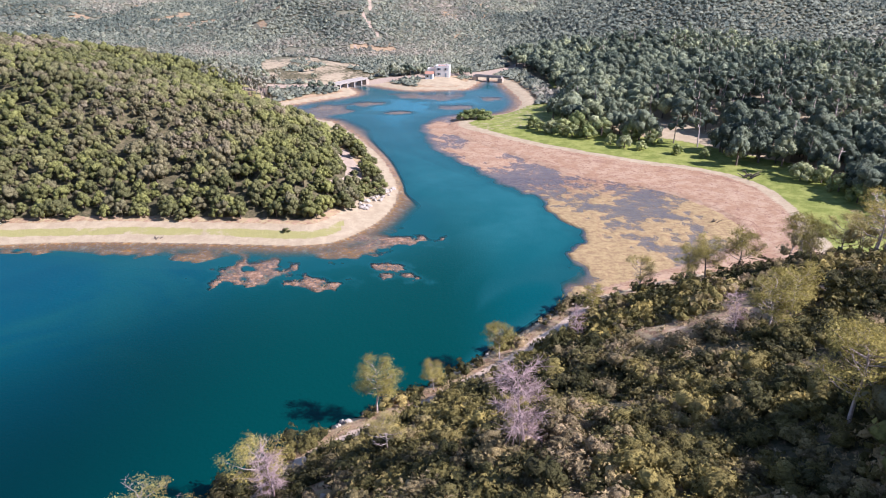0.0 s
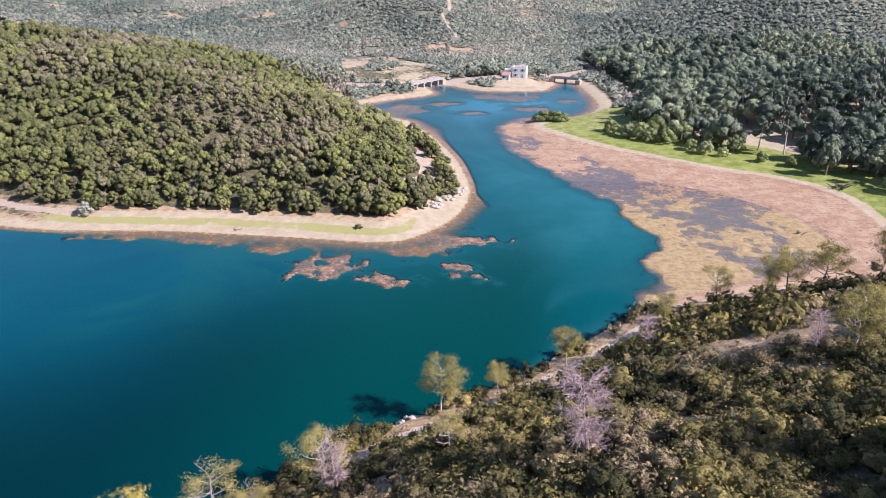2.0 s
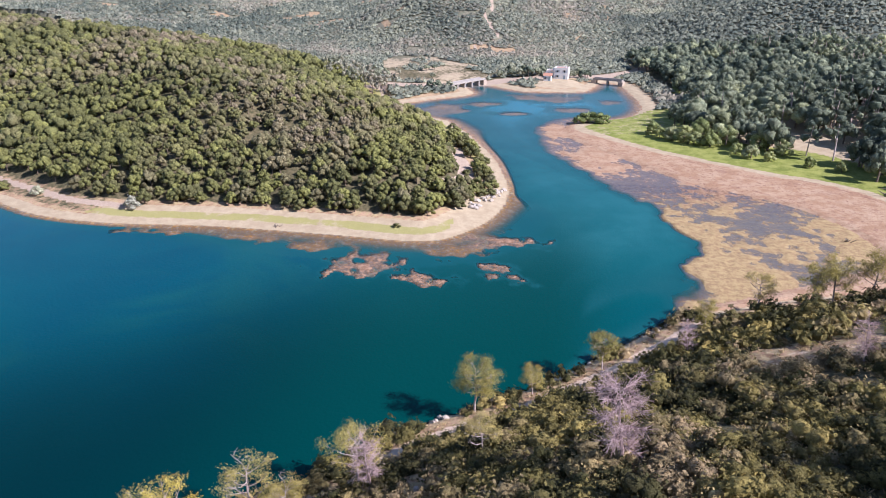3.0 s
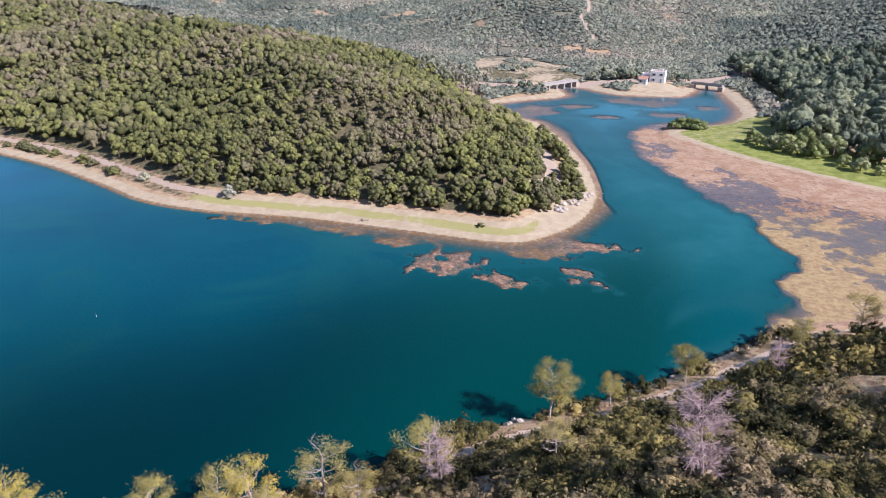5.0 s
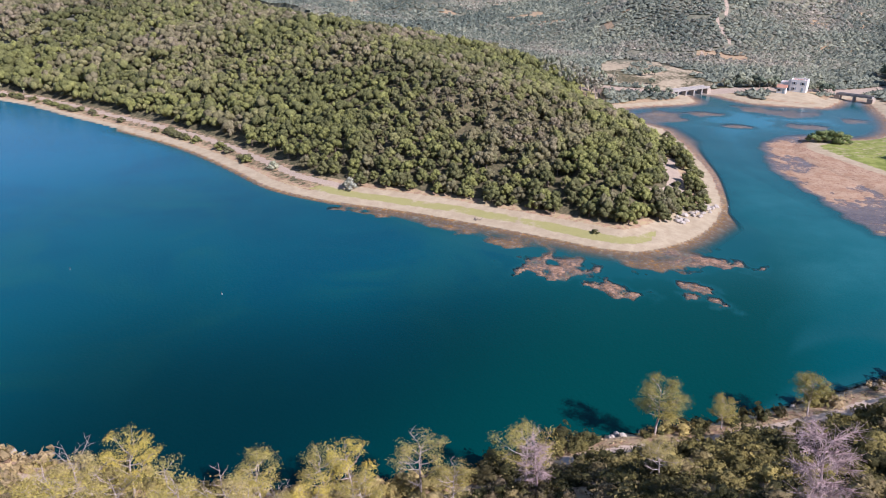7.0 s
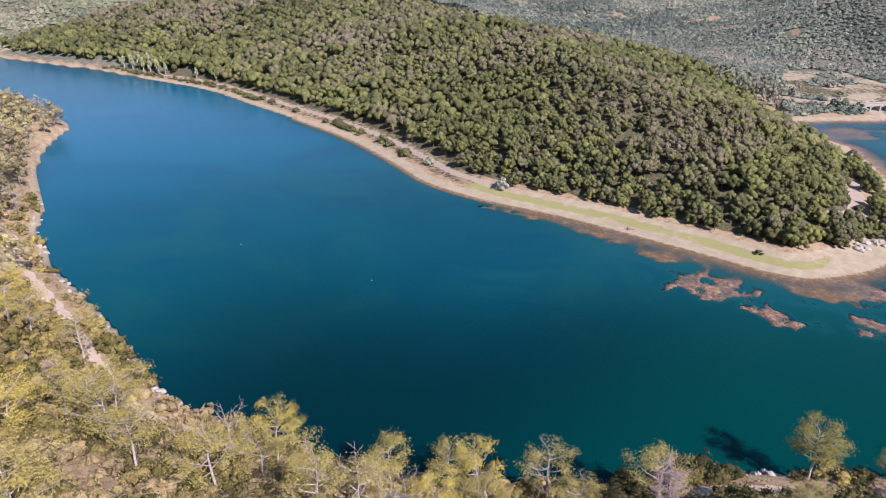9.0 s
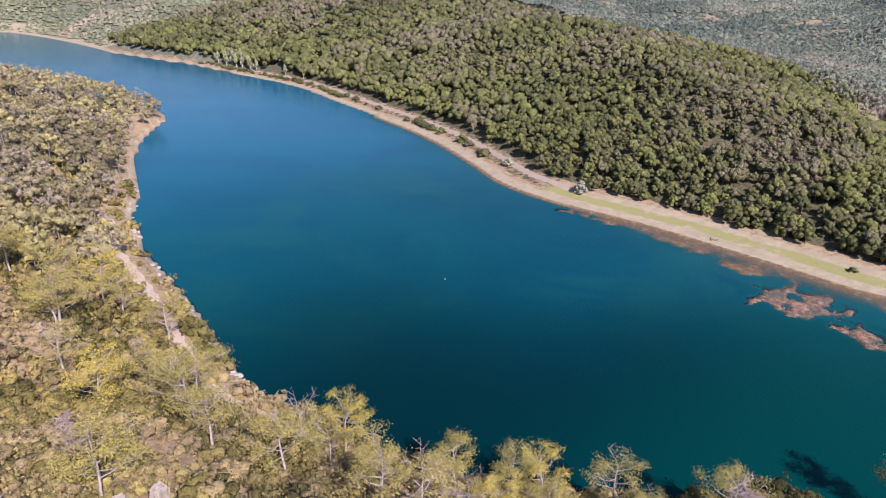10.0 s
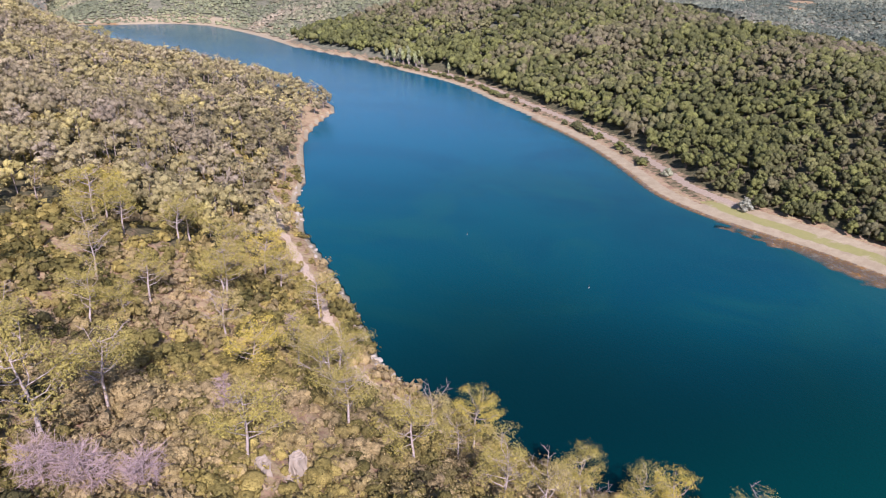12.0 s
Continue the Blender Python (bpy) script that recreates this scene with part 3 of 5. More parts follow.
def limb(shape, points, radii, sides=5, slot=1):
    """A tapered tube along points."""
    points = np.asarray(points, float)
    rings = []
    for k, p in enumerate(points):
        along = points[min(k + 1, len(points) - 1)] - points[max(k - 1, 0)]
        along /= np.linalg.norm(along) + 1e-9
        a = np.cross(along, (0.31, 0.9, 0.2))
        a /= np.linalg.norm(a)
        b = np.cross(along, a)
        t = np.arange(sides) / sides * 2 * np.pi
        rings.append(p + radii[k] * (np.cos(t)[:, None] * a + np.sin(t)[:, None] * b))
    tri = []
    for k in range(len(points) - 1):
        for s in range(sides):
            a, b = k * sides + s, k * sides + (s + 1) % sides
            tri += [(a, b, b + sides), (a, b + sides, a + sides)]
    shape.add(np.vstack(rings), tri, slot)


def oak(seed, lobes=9, sprays=36, height=6.0, spread=2.9, spray=0.26, ball=BALL, trunk=True, top=0.74, droop=0.36):
    """Round broadleaf crown built of many small uneven clumps, with sprays of leaves standing out of them."""
    rng, s = np.random.default_rng(seed), Shape()
    where, outs = [], []
    per = max(1, sprays // lobes)
    small = 1.15 / math.sqrt(lobes)
    for k in range(lobes):
        a, f = 2.4 * k + rng.random() * 0.7, math.sqrt((k + 0.35) / lobes)
        r = spread * 0.72 * f * rng.uniform(0.85, 1.12)
        c = np.array([r * np.cos(a), r * np.sin(a), height * (top - droop * f * f + rng.uniform(-0.07, 0.07))])
        size = np.array([spread * small * rng.uniform(0.85, 1.25)] * 2 + [height * small * rng.uniform(0.42, 0.58)])
        lump(s, rng, c, size * 0.88, 0.42, ball)
        way = on_ball(rng, per, 0.75)
        outs.append(way + (0, 0, 0.25))
        where.append(c + way * size * rng.uniform(0.85, 1.12, (per, 1)))
    if sprays:
        leaves(s, rng, np.vstack(where), spray, np.vstack(outs), loose=0.6)
    if trunk:
        limb(s, [(0, 0, -0.6), (0.1, 0.05, height * 0.25), (0, 0, height * 0.5)], [height * 0.035, height * 0.028, height * 0.02], 4)
    return s.arrays()


def bush(seed, sprays=60, size=1.0, spray=0.22, lobes=3, ball=BALL):
    rng, s = np.random.default_rng(seed), Shape()
    where, outs = [], []
    for k in range(lobes):
        c = np.array([*(rng.normal(size=2) * 0.38 * size), size * rng.uniform(0.3, 0.55)])
        e = size * np.array([rng.uniform(0.5, 0.75), rng.uniform(0.5, 0.75), rng.uniform(0.42, 0.62)])
        lump(s, rng, c, e * 0.70, 0.34, ball)
        way = on_ball(rng, sprays // lobes, 0.8)
        outs.append(way + (0, 0, 0.25))
        where.append(c + way * e * rng.uniform(0.8, 1.2, (sprays // lobes, 1)))
    leaves(s, rng, np.vstack(where), spray, np.vstack(outs))
    return s.arrays()


def far_tree(seed, pointed=False):
    """A distant tree: a low uneven dome with a few leaf sprays."""
    rng, s = np.random.default_rng(seed), Shape()
    h, w = (3.6, 1.5) if pointed else (2.2, 2.2)
    t = np.arange(5) / 5 * 2 * np.pi + rng.random()
    ring = np.stack([np.cos(t) * w, np.sin(t) * w, np.full(5, h * 0.2)], 1) * rng.uniform(0.75, 1.25, (5, 1))
    s.add(np.vstack([ring, [(rng.normal() * 0.3, rng.normal() * 0.3, h * 0.85)]]), [(k, (k + 1) % 5, 5) for k in range(5)])
    way = on_ball(rng, 5, 1.0)
    leaves(s, rng, np.array((0, 0, h * 0.25)) + way * (w * 0.85, w * 0.85, h * 0.6), 0.65, way, loose=0.5)
    return s.arrays()


def pine(seed, height=9.0, limbs=13, spread=4.0, pads=3, needles=20, needle=0.17, sides=5, low_limb=0.34, bare=0.0, lean=0.6):
    """Aleppo pine: leaning pale trunk, long rising limbs that fork, flat loose pads of needles towards their ends."""
    rng, s = np.random.default_rng(seed), Shape()
    sway = rng.normal(size=2) * lean
    hs = np.linspace(0, 1, 6)
    trunk = np.stack([sway[0] * hs**1.6 + 0.16 * np.sin(hs * 7 + seed), sway[1] * hs**1.6 + 0.16 * np.cos(hs * 6 + seed) - 0.16, hs * height * 0.93], 1)
    trunk[0] = (0, 0, -0.7)
    limb(s, trunk, height * np.array([0.023, 0.019, 0.016, 0.012, 0.007, 0.003]), sides + 1)
    tops = [trunk[-1]]
    for k in range(limbs):
        f = low_limb + (0.96 - low_limb) * (k + rng.random() * 0.8) / limbs
        base = np.array([np.interp(f, hs, trunk[:, a]) for a in range(3)])
        a = k * 2.4 + rng.normal() * 0.5
        out = spread * rng.uniform(0.6, 1.1) * np.sqrt(max(0.16, 1 - ((f - 0.5) / 0.55) ** 2))
        rise = rng.uniform(0.3, 0.85) * out
        way = np.array([np.cos(a), np.sin(a), 0])
        side = np.array([-np.sin(a), np.cos(a), 0])
        knee = base + way * out * 0.45 + side * rng.normal() * 0.3 + (0, 0, rise * 0.25)
        tip = base + way * out + side * rng.normal() * 0.5 + (0, 0, rise)
        limb(s, [base, knee, tip], [height * 0.0095, height * 0.006, height * 0.002], max(3, sides - 2))
        dry_limb = rng.random() < bare
        if not dry_limb:
            tops.append(tip)
        for j in range(pads):
            q = knee + (tip - knee) * (0.05 + 0.85 * (j + rng.random() * 0.6) / pads)
            e = q + way * out * rng.uniform(0.08, 0.28) + side * out * rng.choice((-1, 1)) * rng.uniform(0.15, 0.42) + (0, 0, rng.uniform(0.1, 0.75))
            mid = (q + e) / 2 + rng.normal(size=3) * 0.1
            limb(s, [q, mid, e], [height * 0.0034, height * 0.0026, height * 0.001], 3)
            for _ in range(2):
                g = mid + rng.normal(size=3) * (0.5, 0.5, 0.25) + (0, 0, 0.2)
                limb(s, [mid, g], [height * 0.0018, height * 0.0008], 3)
                if not dry_limb:
                    tops.append(g)
            if not dry_limb:
                tops.append(e)
        for _ in range(5 if needles > 4 else 0):
            q = base + (tip - base) * rng.uniform(0.2, 0.9)
            limb(s, [q, q + rng.normal(size=3) * (0.5, 0.5, 0.4) + way * 0.3], [height * 0.0016, height * 0.0006], 3)
    tops = np.array(tops)
    if needles:
        off = rng.normal(size=(len(tops) * needles, 3))
        where = np.repeat(tops, needles, 0) + off * (0.46, 0.46, 0.24) + (0, 0, 0.16)
        leaves(s, rng, where, needle, off / np.linalg.norm(off, axis=1)[:, None] * (1, 1, 0.6) + (0, 0, 0.9), slim=0.42, loose=0.6)
    return s.arrays()


def crowned_pine(seed, height=8.8, lumps=5, sprays=14, spread=3.1, sides=3, spray=0.5):
    """A pine seen from farther off: thin trunk, airy rounded pads of needles and a few bare limbs."""
    rng, s = np.random.default_rng(seed), Shape()
    sway = rng.normal(size=2) * 0.6
    limb(s, [(0, 0, -0.5), (sway[0] * 0.4, sway[1] * 0.4, height * 0.45), (sway[0], sway[1], height * 0.85)], [height * 0.02, height * 0.013, height * 0.004], sides)
    where, outs = [], []
    for k in range(lumps):
        a, r = 2.4 * k + rng.random(), spread * (0.1 if k == 0 else rng.uniform(0.4, 0.7))
        c = np.array([sway[0] * 0.8 + r * np.cos(a), sway[1] * 0.8 + r * np.sin(a), height * (0.82 if k == 0 else rng.uniform(0.42, 0.74))])
        e = np.array([spread * rng.uniform(0.36, 0.52)] * 2 + [height * rng.uniform(0.12, 0.18)])
        lump(s, rng, c, e * 0.60, 0.45)
        way = on_ball(rng, sprays // lumps + 1, 0.7)
        outs.append(way + (0, 0, 0.3))
        where.append(c + way * e * rng.uniform(0.7, 1.15, (len(way), 1)))
        if k:
            limb(s, [(sway[0] * 0.5, sway[1] * 0.5, height * rng.uniform(0.35, 0.55)), c], [height * 0.007, height * 0.002], 3)
    leaves(s, rng, np.vstack(where), spray, np.vstack(outs), loose=0.9)
    return s.arrays()


def snag(seed, height=9.0, spread=2.6, twigs=30):
    """A dead tree: bare limbs that fork into a haze of fine twigs."""
    rng, s = np.random.default_rng(seed), Shape()
    hs = np.linspace(0, 1, 6)
    trunk = np.stack([-0.9 * hs**2 + 0.15 * np.sin(hs * 8), 0.3 * hs, hs * height], 1)
    limb(s, trunk, height * np.array([0.020, 0.017, 0.013, 0.009, 0.006, 0.002]), 6)
    for k in range(34):
        f = 0.22 + 0.78 * k / 34
        base = np.array([np.interp(f, hs, trunk[:, a]) for a in range(3)])
        a, out = k * 2.4 + rng.normal() * 0.3, spread * rng.uniform(0.6, 1.1) * np.sqrt(max(0.1, 1 - ((f - 0.6) / 0.55) ** 2))
        way = np.array([np.cos(a), np.sin(a), rng.uniform(0.0, 0.55)])
        mid, tip = base + way * out * 0.5 + rng.normal(size=3) * 0.1, base + way * out + rng.normal(size=3) * 0.15
        limb(s, [base, mid, tip], [height * 0.0045, height * 0.003, height * 0.001], 3)
        for _ in range(twigs):
            q = base + (tip - base) * rng.uniform(0.25, 1)
            e = q + way * rng.uniform(0.1, 0.6) + rng.normal(size=3) * 0.45 - (0, 0, 0.05)
            limb(s, [q, e], [0.019, 0.009], 3)
    return s.arrays()


def scatter(name, protos, place, size, turn, tone, materials, dry=None, which=None):
    """Many plants of a few prototypes, joined into one mesh."""
    rng = np.random.default_rng(len(place))
    which = rng.integers(len(protos), size=len(place)) if which is None else which
    cos, tris, slots, tones, drys, start = [], [], [], [], [], 0
    dry = np.zeros(len(place)) if dry is None else dry
    for k, (co, tri, slot) in enumerate(protos):
        mine = np.flatnonzero(which == k)
        if not len(mine):
            continue
        c, s = np.cos(turn[mine])[:, None], np.sin(turn[mine])[:, None]
        sc = size[mine]
        sc = np.stack([sc, sc], 1) if sc.ndim == 1 else sc
        x, y = co[:, 0] * sc[:, :1], co[:, 1] * sc[:, :1]
        made = np.stack([x * c - y * s, x * s + y * c, co[:, 2] * sc[:, 1:]], -1) + place[mine][:, None]
        cos.append(made.reshape(-1, 3))
        tris.append((tri[None] + (np.arange(len(mine)) * len(co))[:, None, None]).reshape(-1, 3) + start)
        slots.append(np.tile(slot, len(mine)))
        tones.append(np.repeat(tone[mine], len(co)))
        drys.append(np.repeat(dry[mine], len(co)))
        start += len(mine) * len(co)
    return mesh_of(name, np.vstack(cos), np.vstack(tris), materials, dict(tone=np.concatenate(tones), dry=np.concatenate(drys)), np.concatenate(slots), True)


def candidates(x0, x1, y0, y1, spacing, seed):
    """Points on a shaken grid."""
    rng = np.random.default_rng(seed)
    gx, gy = np.meshgrid(np.arange(x0, x1, spacing), np.arange(y0, y1, spacing))
    gx = gx + rng.uniform(-0.45, 0.45, gx.shape) * spacing
    gy = gy + rng.uniform(-0.45, 0.45, gy.shape) * spacing
    return gx.ravel(), gy.ravel()


def grown(x, y, keep, sink=0.0):
    """The kept points on the ground."""
    x, y = x[keep], y[keep]
    z, mask = ground(x, y)
    return np.stack([x, y, z - sink], 1), mask


def in_view(x, y, left=-101, right=42):
    a = np.degrees(np.arctan2(x, y))
    return (a > left) & (a < right)


def stuff(mesh, label, category):
    return tagged(new(mesh.name, mesh), label, category, kind="stuff")


rng = np.random.default_rng(11)

# woods on the spit
x, y = candidates(-760, -10, 150, 720, 3.55, 1)
keep = in_view(x, y, -85) & inside(x, y, PEN) & (np.hypot(x, y) < 640) & ((np.hypot(x, y) < 380) | (np.random.default_rng(5).random(len(x)) < 0.6))
P, M = grown(x, y, keep)
edge = np.where(P[:, 0] < -118, 15.0, 12.0) + 3 * (value_noise(P[:, 0], P[:, 1], 16, 60) - 0.5)
edge = np.where((P[:, 0] > -40) & (P[:, 1] > 178), 6.5, edge)
keep = (M["dp"] > edge) & (line_distance(P[:, 0], P[:, 1], rounded(TRACK)) > 3.5)
keep &= rng.random(len(P)) > 0.06
P, dist, dp = P[keep], M["dist"][keep], M["dp"][keep]
size = rng.uniform(0.66, 1.25, len(P)) * np.where(dp < 45, 0.85, 0.70) * np.where(dist > 380, 1.4, 1.0)
tone = np.clip(0.80 - dp / 520 + 0.5 * (value_noise(P[:, 0], P[:, 1], 30, 61) - 0.5) + rng.normal(size=len(P)) * 0.13, 0, 1)
dry = np.clip(1.7 * value_noise(P[:, 0], P[:, 1], 38, 62) - 0.78 + 0.2 * step(dp, 40, 90) + rng.normal(size=len(P)) * 0.2, 0, 0.9)
turn = rng.uniform(0, 6.28, len(P))
close = dist < 260
front = close & (dp < 24) & (P[:, 0] > -140) & (np.cumsum(close & (dp < 24) & (P[:, 0] > -140)) <= 260)
FRONT_OAKS = [(float(p[0]), float(p[1]), 9 * float(s)) for p, s in zip(P[front], size[front])]
close &= ~front
rest_far = ~close & ~front
OAKS = [oak(100 + k, 9, 81, height=5.6 + 0.25 * (k % 4), spread=2.6 + 0.2 * (k % 3)) for k in range(7)]
OAKS_FAR = [oak(120 + k, 4, 8, spray=0.45, trunk=False) for k in range(6)]
stuff(scatter("spit_oak_wood", OAKS, P[close], size[close], turn[close], tone[close], [OAK, DARK_BARK], dry[close]), "dense green and olive oak wood covering a low wooded spit", "wood")
stuff(scatter("hill_oak_wood", OAKS_FAR, P[rest_far], size[rest_far], turn[rest_far], tone[rest_far], [OAK, DARK_BARK], dry[rest_far]), "dense olive green oak wood on the slopes behind the lake", "wood")

# far woods
P = []
for near_by, far_by, spacing in ((330, 640, 3.0), (640, 950, 4.7), (950, 1350, 7.2)):
    x, y = candidates(-1300, 860, -60, 1360, spacing, 2)
    reach = np.hypot(x, y)
    p, M = grown(x, y, in_view(x, y, -97, 36) & (reach > near_by) & (reach <= far_by))
    free = np.minimum(line_distance(p[:, 0], p[:, 1], rounded(ROAD_NORTH)) - 3, line_distance(p[:, 0], p[:, 1], rounded(HILL_PATH)) + 0.6)
    keep = (M["d"] > 8) & ~M["near"] & ((M["dist"] > 636) | ~M["pen"]) & (free > 2.5) & (~inside(p[:, 0], p[:, 1], rounded(FIELDS, True)) | (value_noise(p[:, 0], p[:, 1], 15, 75) > 0.62))
    keep &= (value_noise(p[:, 0], p[:, 1] * 1.6, 38, 72) + 0.12 * value_noise(p[:, 0], p[:, 1], 9, 73) < 0.76) | (M["dist"] < 440) | (p[:, 0] > -30)
    keep &= ~((M["dist"] < 470) & M["wood"]) & ~((p[:, 0] > -14) & (p[:, 0] < 8) & (p[:, 1] > 376) & (p[:, 1] < 412))
    P.append(np.column_stack([p[keep], M["pen"][keep]]))
P = np.vstack(P)
west, P = P[:, 3] > 0.5, P[:, :3]
dist = np.hypot(P[:, 0], P[:, 1])
tone = np.clip(0.35 + 1.3 * (value_noise(P[:, 0], P[:, 1], 80, 70) - 0.5) + rng.normal(size=len(P)) * 0.20, 0, 1)
dry = np.clip(2.2 * value_noise(P[:, 0], P[:, 1], 70, 71) - 1.15 + rng.normal(size=len(P)) * 0.15, 0, 0.9)
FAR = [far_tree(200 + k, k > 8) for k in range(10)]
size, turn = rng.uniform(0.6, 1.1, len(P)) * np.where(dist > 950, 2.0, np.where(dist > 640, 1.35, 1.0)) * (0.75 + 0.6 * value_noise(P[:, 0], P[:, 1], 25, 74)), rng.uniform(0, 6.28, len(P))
stuff(scatter("far_wood", FAR, P[~west], size[~west], turn[~west], tone[~west], [FAR_OAK_HAZED], dry[~west]), "grey-green Mediterranean woodland on distant rolling hills", "wood")
stuff(scatter("far_hill_wood", FAR, P[west], size[west], turn[west], tone[west], [WEST_HAZED], dry[west]), "olive green woodland on the hills behind the lake", "wood")

# woods beyond the meadow
x, y = candidates(30, 420, 150, 480, 6.0, 3)
keep = in_view(x, y, 0, 42)
P, M = grown(x, y, keep)
keep = M["wood"] & (M["dist"] < 470) & (M["dt"] > 2.5 + 8 * np.maximum(value_noise(P[:, 0], P[:, 1], 22, 80) - 0.45, 0))
keep &= np.hypot((P[:, 0] - 83 + 0.9 * (P[:, 1] - 266)) / 11, (P[:, 1] - 266 + 0.2 * (P[:, 0] - 83)) / 16) > 1
P, dt, dist = P[keep], M["dt"][keep], M["dist"][keep]
tone = np.clip(0.33 + 1.0 * (value_noise(P[:, 0], P[:, 1], 40, 81) - 0.5) + rng.normal(size=len(P)) * 0.2, 0, 1)
size = rng.uniform(1.1, 1.75, len(P)) * (1 + 0.35 * value_noise(P[:, 0], P[:, 1], 50, 83))
is_pine = value_noise(P[:, 0], P[:, 1], 70, 82, 2) + rng.normal(size=len(P)) * 0.1 + np.where(dt > 40, 0.04, -0.14) > 0.52
PINES_FAR = [crowned_pine(320 + k, 8.8, 4, 20) for k in range(6)]
turn = rng.uniform(0, 6.28, len(P))
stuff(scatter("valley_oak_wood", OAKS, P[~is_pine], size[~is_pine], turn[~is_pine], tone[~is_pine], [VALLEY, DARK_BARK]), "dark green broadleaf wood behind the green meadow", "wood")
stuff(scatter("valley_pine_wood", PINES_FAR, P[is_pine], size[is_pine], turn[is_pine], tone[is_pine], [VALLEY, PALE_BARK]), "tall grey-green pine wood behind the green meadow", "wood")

# maquis on the near hill
x, y = candidates(-330, 120, -60, 160, 1.7, 4)
keep = in_view(x, y, -103, 55) & inside(x, y, NEAR) & (np.hypot(x, y) < 230) & (np.hypot(x, y) > 22)
P, M = grown(x, y, keep, 0.1)
bare = value_noise(P[:, 0], P[:, 1], 7, 190, 3)
keep = (M["dn"] > 1.8) & (np.abs(M["dn"] - 6.8) > np.where(P[:, 0] > -14, 2.9, 1.7)) & (bare + 0.14 * rng.random(len(P)) < np.where(P[:, 0] < -25, 0.80, np.where(P[:, 1] < 62, 0.80, 0.69)))
keep &= ((M["dist"] < 130) | (rng.random(len(P)) < 0.45)) & (bareness(P[:, 0], P[:, 1]) < 0.3 + 0.4 * rng.random(len(P)))
P, dist = P[keep], M["dist"][keep]
# Shade on the east slope and sun on the west are put into tone.
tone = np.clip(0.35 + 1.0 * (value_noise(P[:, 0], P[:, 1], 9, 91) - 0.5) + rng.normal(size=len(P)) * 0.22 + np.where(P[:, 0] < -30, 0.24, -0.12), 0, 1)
dry = np.clip(1.8 * value_noise(P[:, 0], P[:, 1], 14, 92) - 0.85 + rng.normal(size=len(P)) * 0.26 + np.where(P[:, 0] < -40, 0.12, 0.0), 0, 0.6)
size = rng.uniform(0.6, 1.25, len(P)) ** 2 * (0.7 + 1.1 * value_noise(P[:, 0], P[:, 1], 8, 93)) + 0.35
turn = rng.uniform(0, 6.28, len(P))
BUSHES = [bush(400 + k, 96, spray=0.10, lobes=4) for k in range(7)]
BUSHES_FAR = [bush(420 + k, 22, lobes=2, spray=0.26) for k in range(6)]
far_off = dist > 92
near_by = dist <= np.sort(dist[in_view(P[:, 0], P[:, 1], -100, 40)])[280]
NEAR_BUSHES = [(float(p[0]), float(p[1]), float(s)) for p, s in zip(P[near_by], size[near_by])]
middle = ~far_off & ~near_by
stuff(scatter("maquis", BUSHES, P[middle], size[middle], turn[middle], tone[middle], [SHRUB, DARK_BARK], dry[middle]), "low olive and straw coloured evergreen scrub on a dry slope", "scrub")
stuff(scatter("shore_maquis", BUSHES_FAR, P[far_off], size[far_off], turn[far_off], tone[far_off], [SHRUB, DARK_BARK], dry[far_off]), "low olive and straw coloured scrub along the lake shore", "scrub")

# pines on the near hill: the wood on the western point, and looser ones nearer
x, y = candidates(-620, 110, -80, 150, 5.6, 5)
keep = in_view(x, y, -103, 60) & inside(x, y, NEAR) & (np.hypot(x, y) > 26)
P, M = grown(x, y, keep)
thick = step(np.hypot(P[:, 0], P[:, 1]), 105, 170) * (P[:, 0] < -80)
patchy = value_noise(P[:, 0], P[:, 1], 28, 95)
keep = (M["dn"] > np.where(P[:, 0] < -190, 3.5, 8.5)) & (rng.random(len(P)) < np.where(thick > 0, 0.22 + 0.75 * thick, 0.16 * (patchy > 0.5)))
keep &= bareness(P[:, 0], P[:, 1]) < 0.2
keep &= (M["dist"] > 150) | (np.abs(P[:, 0] - 8) > 5) | (np.abs(P[:, 1] - 64) > 5)
P, dist = P[keep], M["dist"][keep]
tone = np.clip(0.45 + 0.8 * (value_noise(P[:, 0], P[:, 1], 35, 96) - 0.5) - 0.1 * step(dist, 150, 260) + rng.normal(size=len(P)) * 0.2, 0, 1)
dry = np.clip(0.8 * value_noise(P[:, 0], P[:, 1], 22, 97) - 0.18 + rng.normal(size=len(P)) * 0.22, 0, 0.8)
size = rng.uniform(0.75, 1.2, len(P))
turn = rng.uniform(0, 6.28, len(P))
PINES_MID = [crowned_pine(340 + k, 8.2, 9, 117, 3.5, spray=0.36) for k in range(7)]
PINES_MID += [pine(360 + k, 8, 9, 2.6, 1, 2, needle=0.4, sides=3) for k in range(2)]
PINES_MID += [crowned_pine(370 + k, 8.2, 6, 54, 3.7, spray=0.5) for k in range(5)]
far_off = dist > 135
kind = np.where(dist > 250, rng.integers(8, 14, len(P)), rng.integers(0, 9, len(P)))
stuff(scatter("point_pine_wood", PINES_MID, P[far_off], size[far_off], turn[far_off], tone[far_off], [PINE_WOOD, GREY_BARK], dry[far_off], kind[far_off]), "sparse yellow-green pine wood with pale bare trunks on a point", "wood")


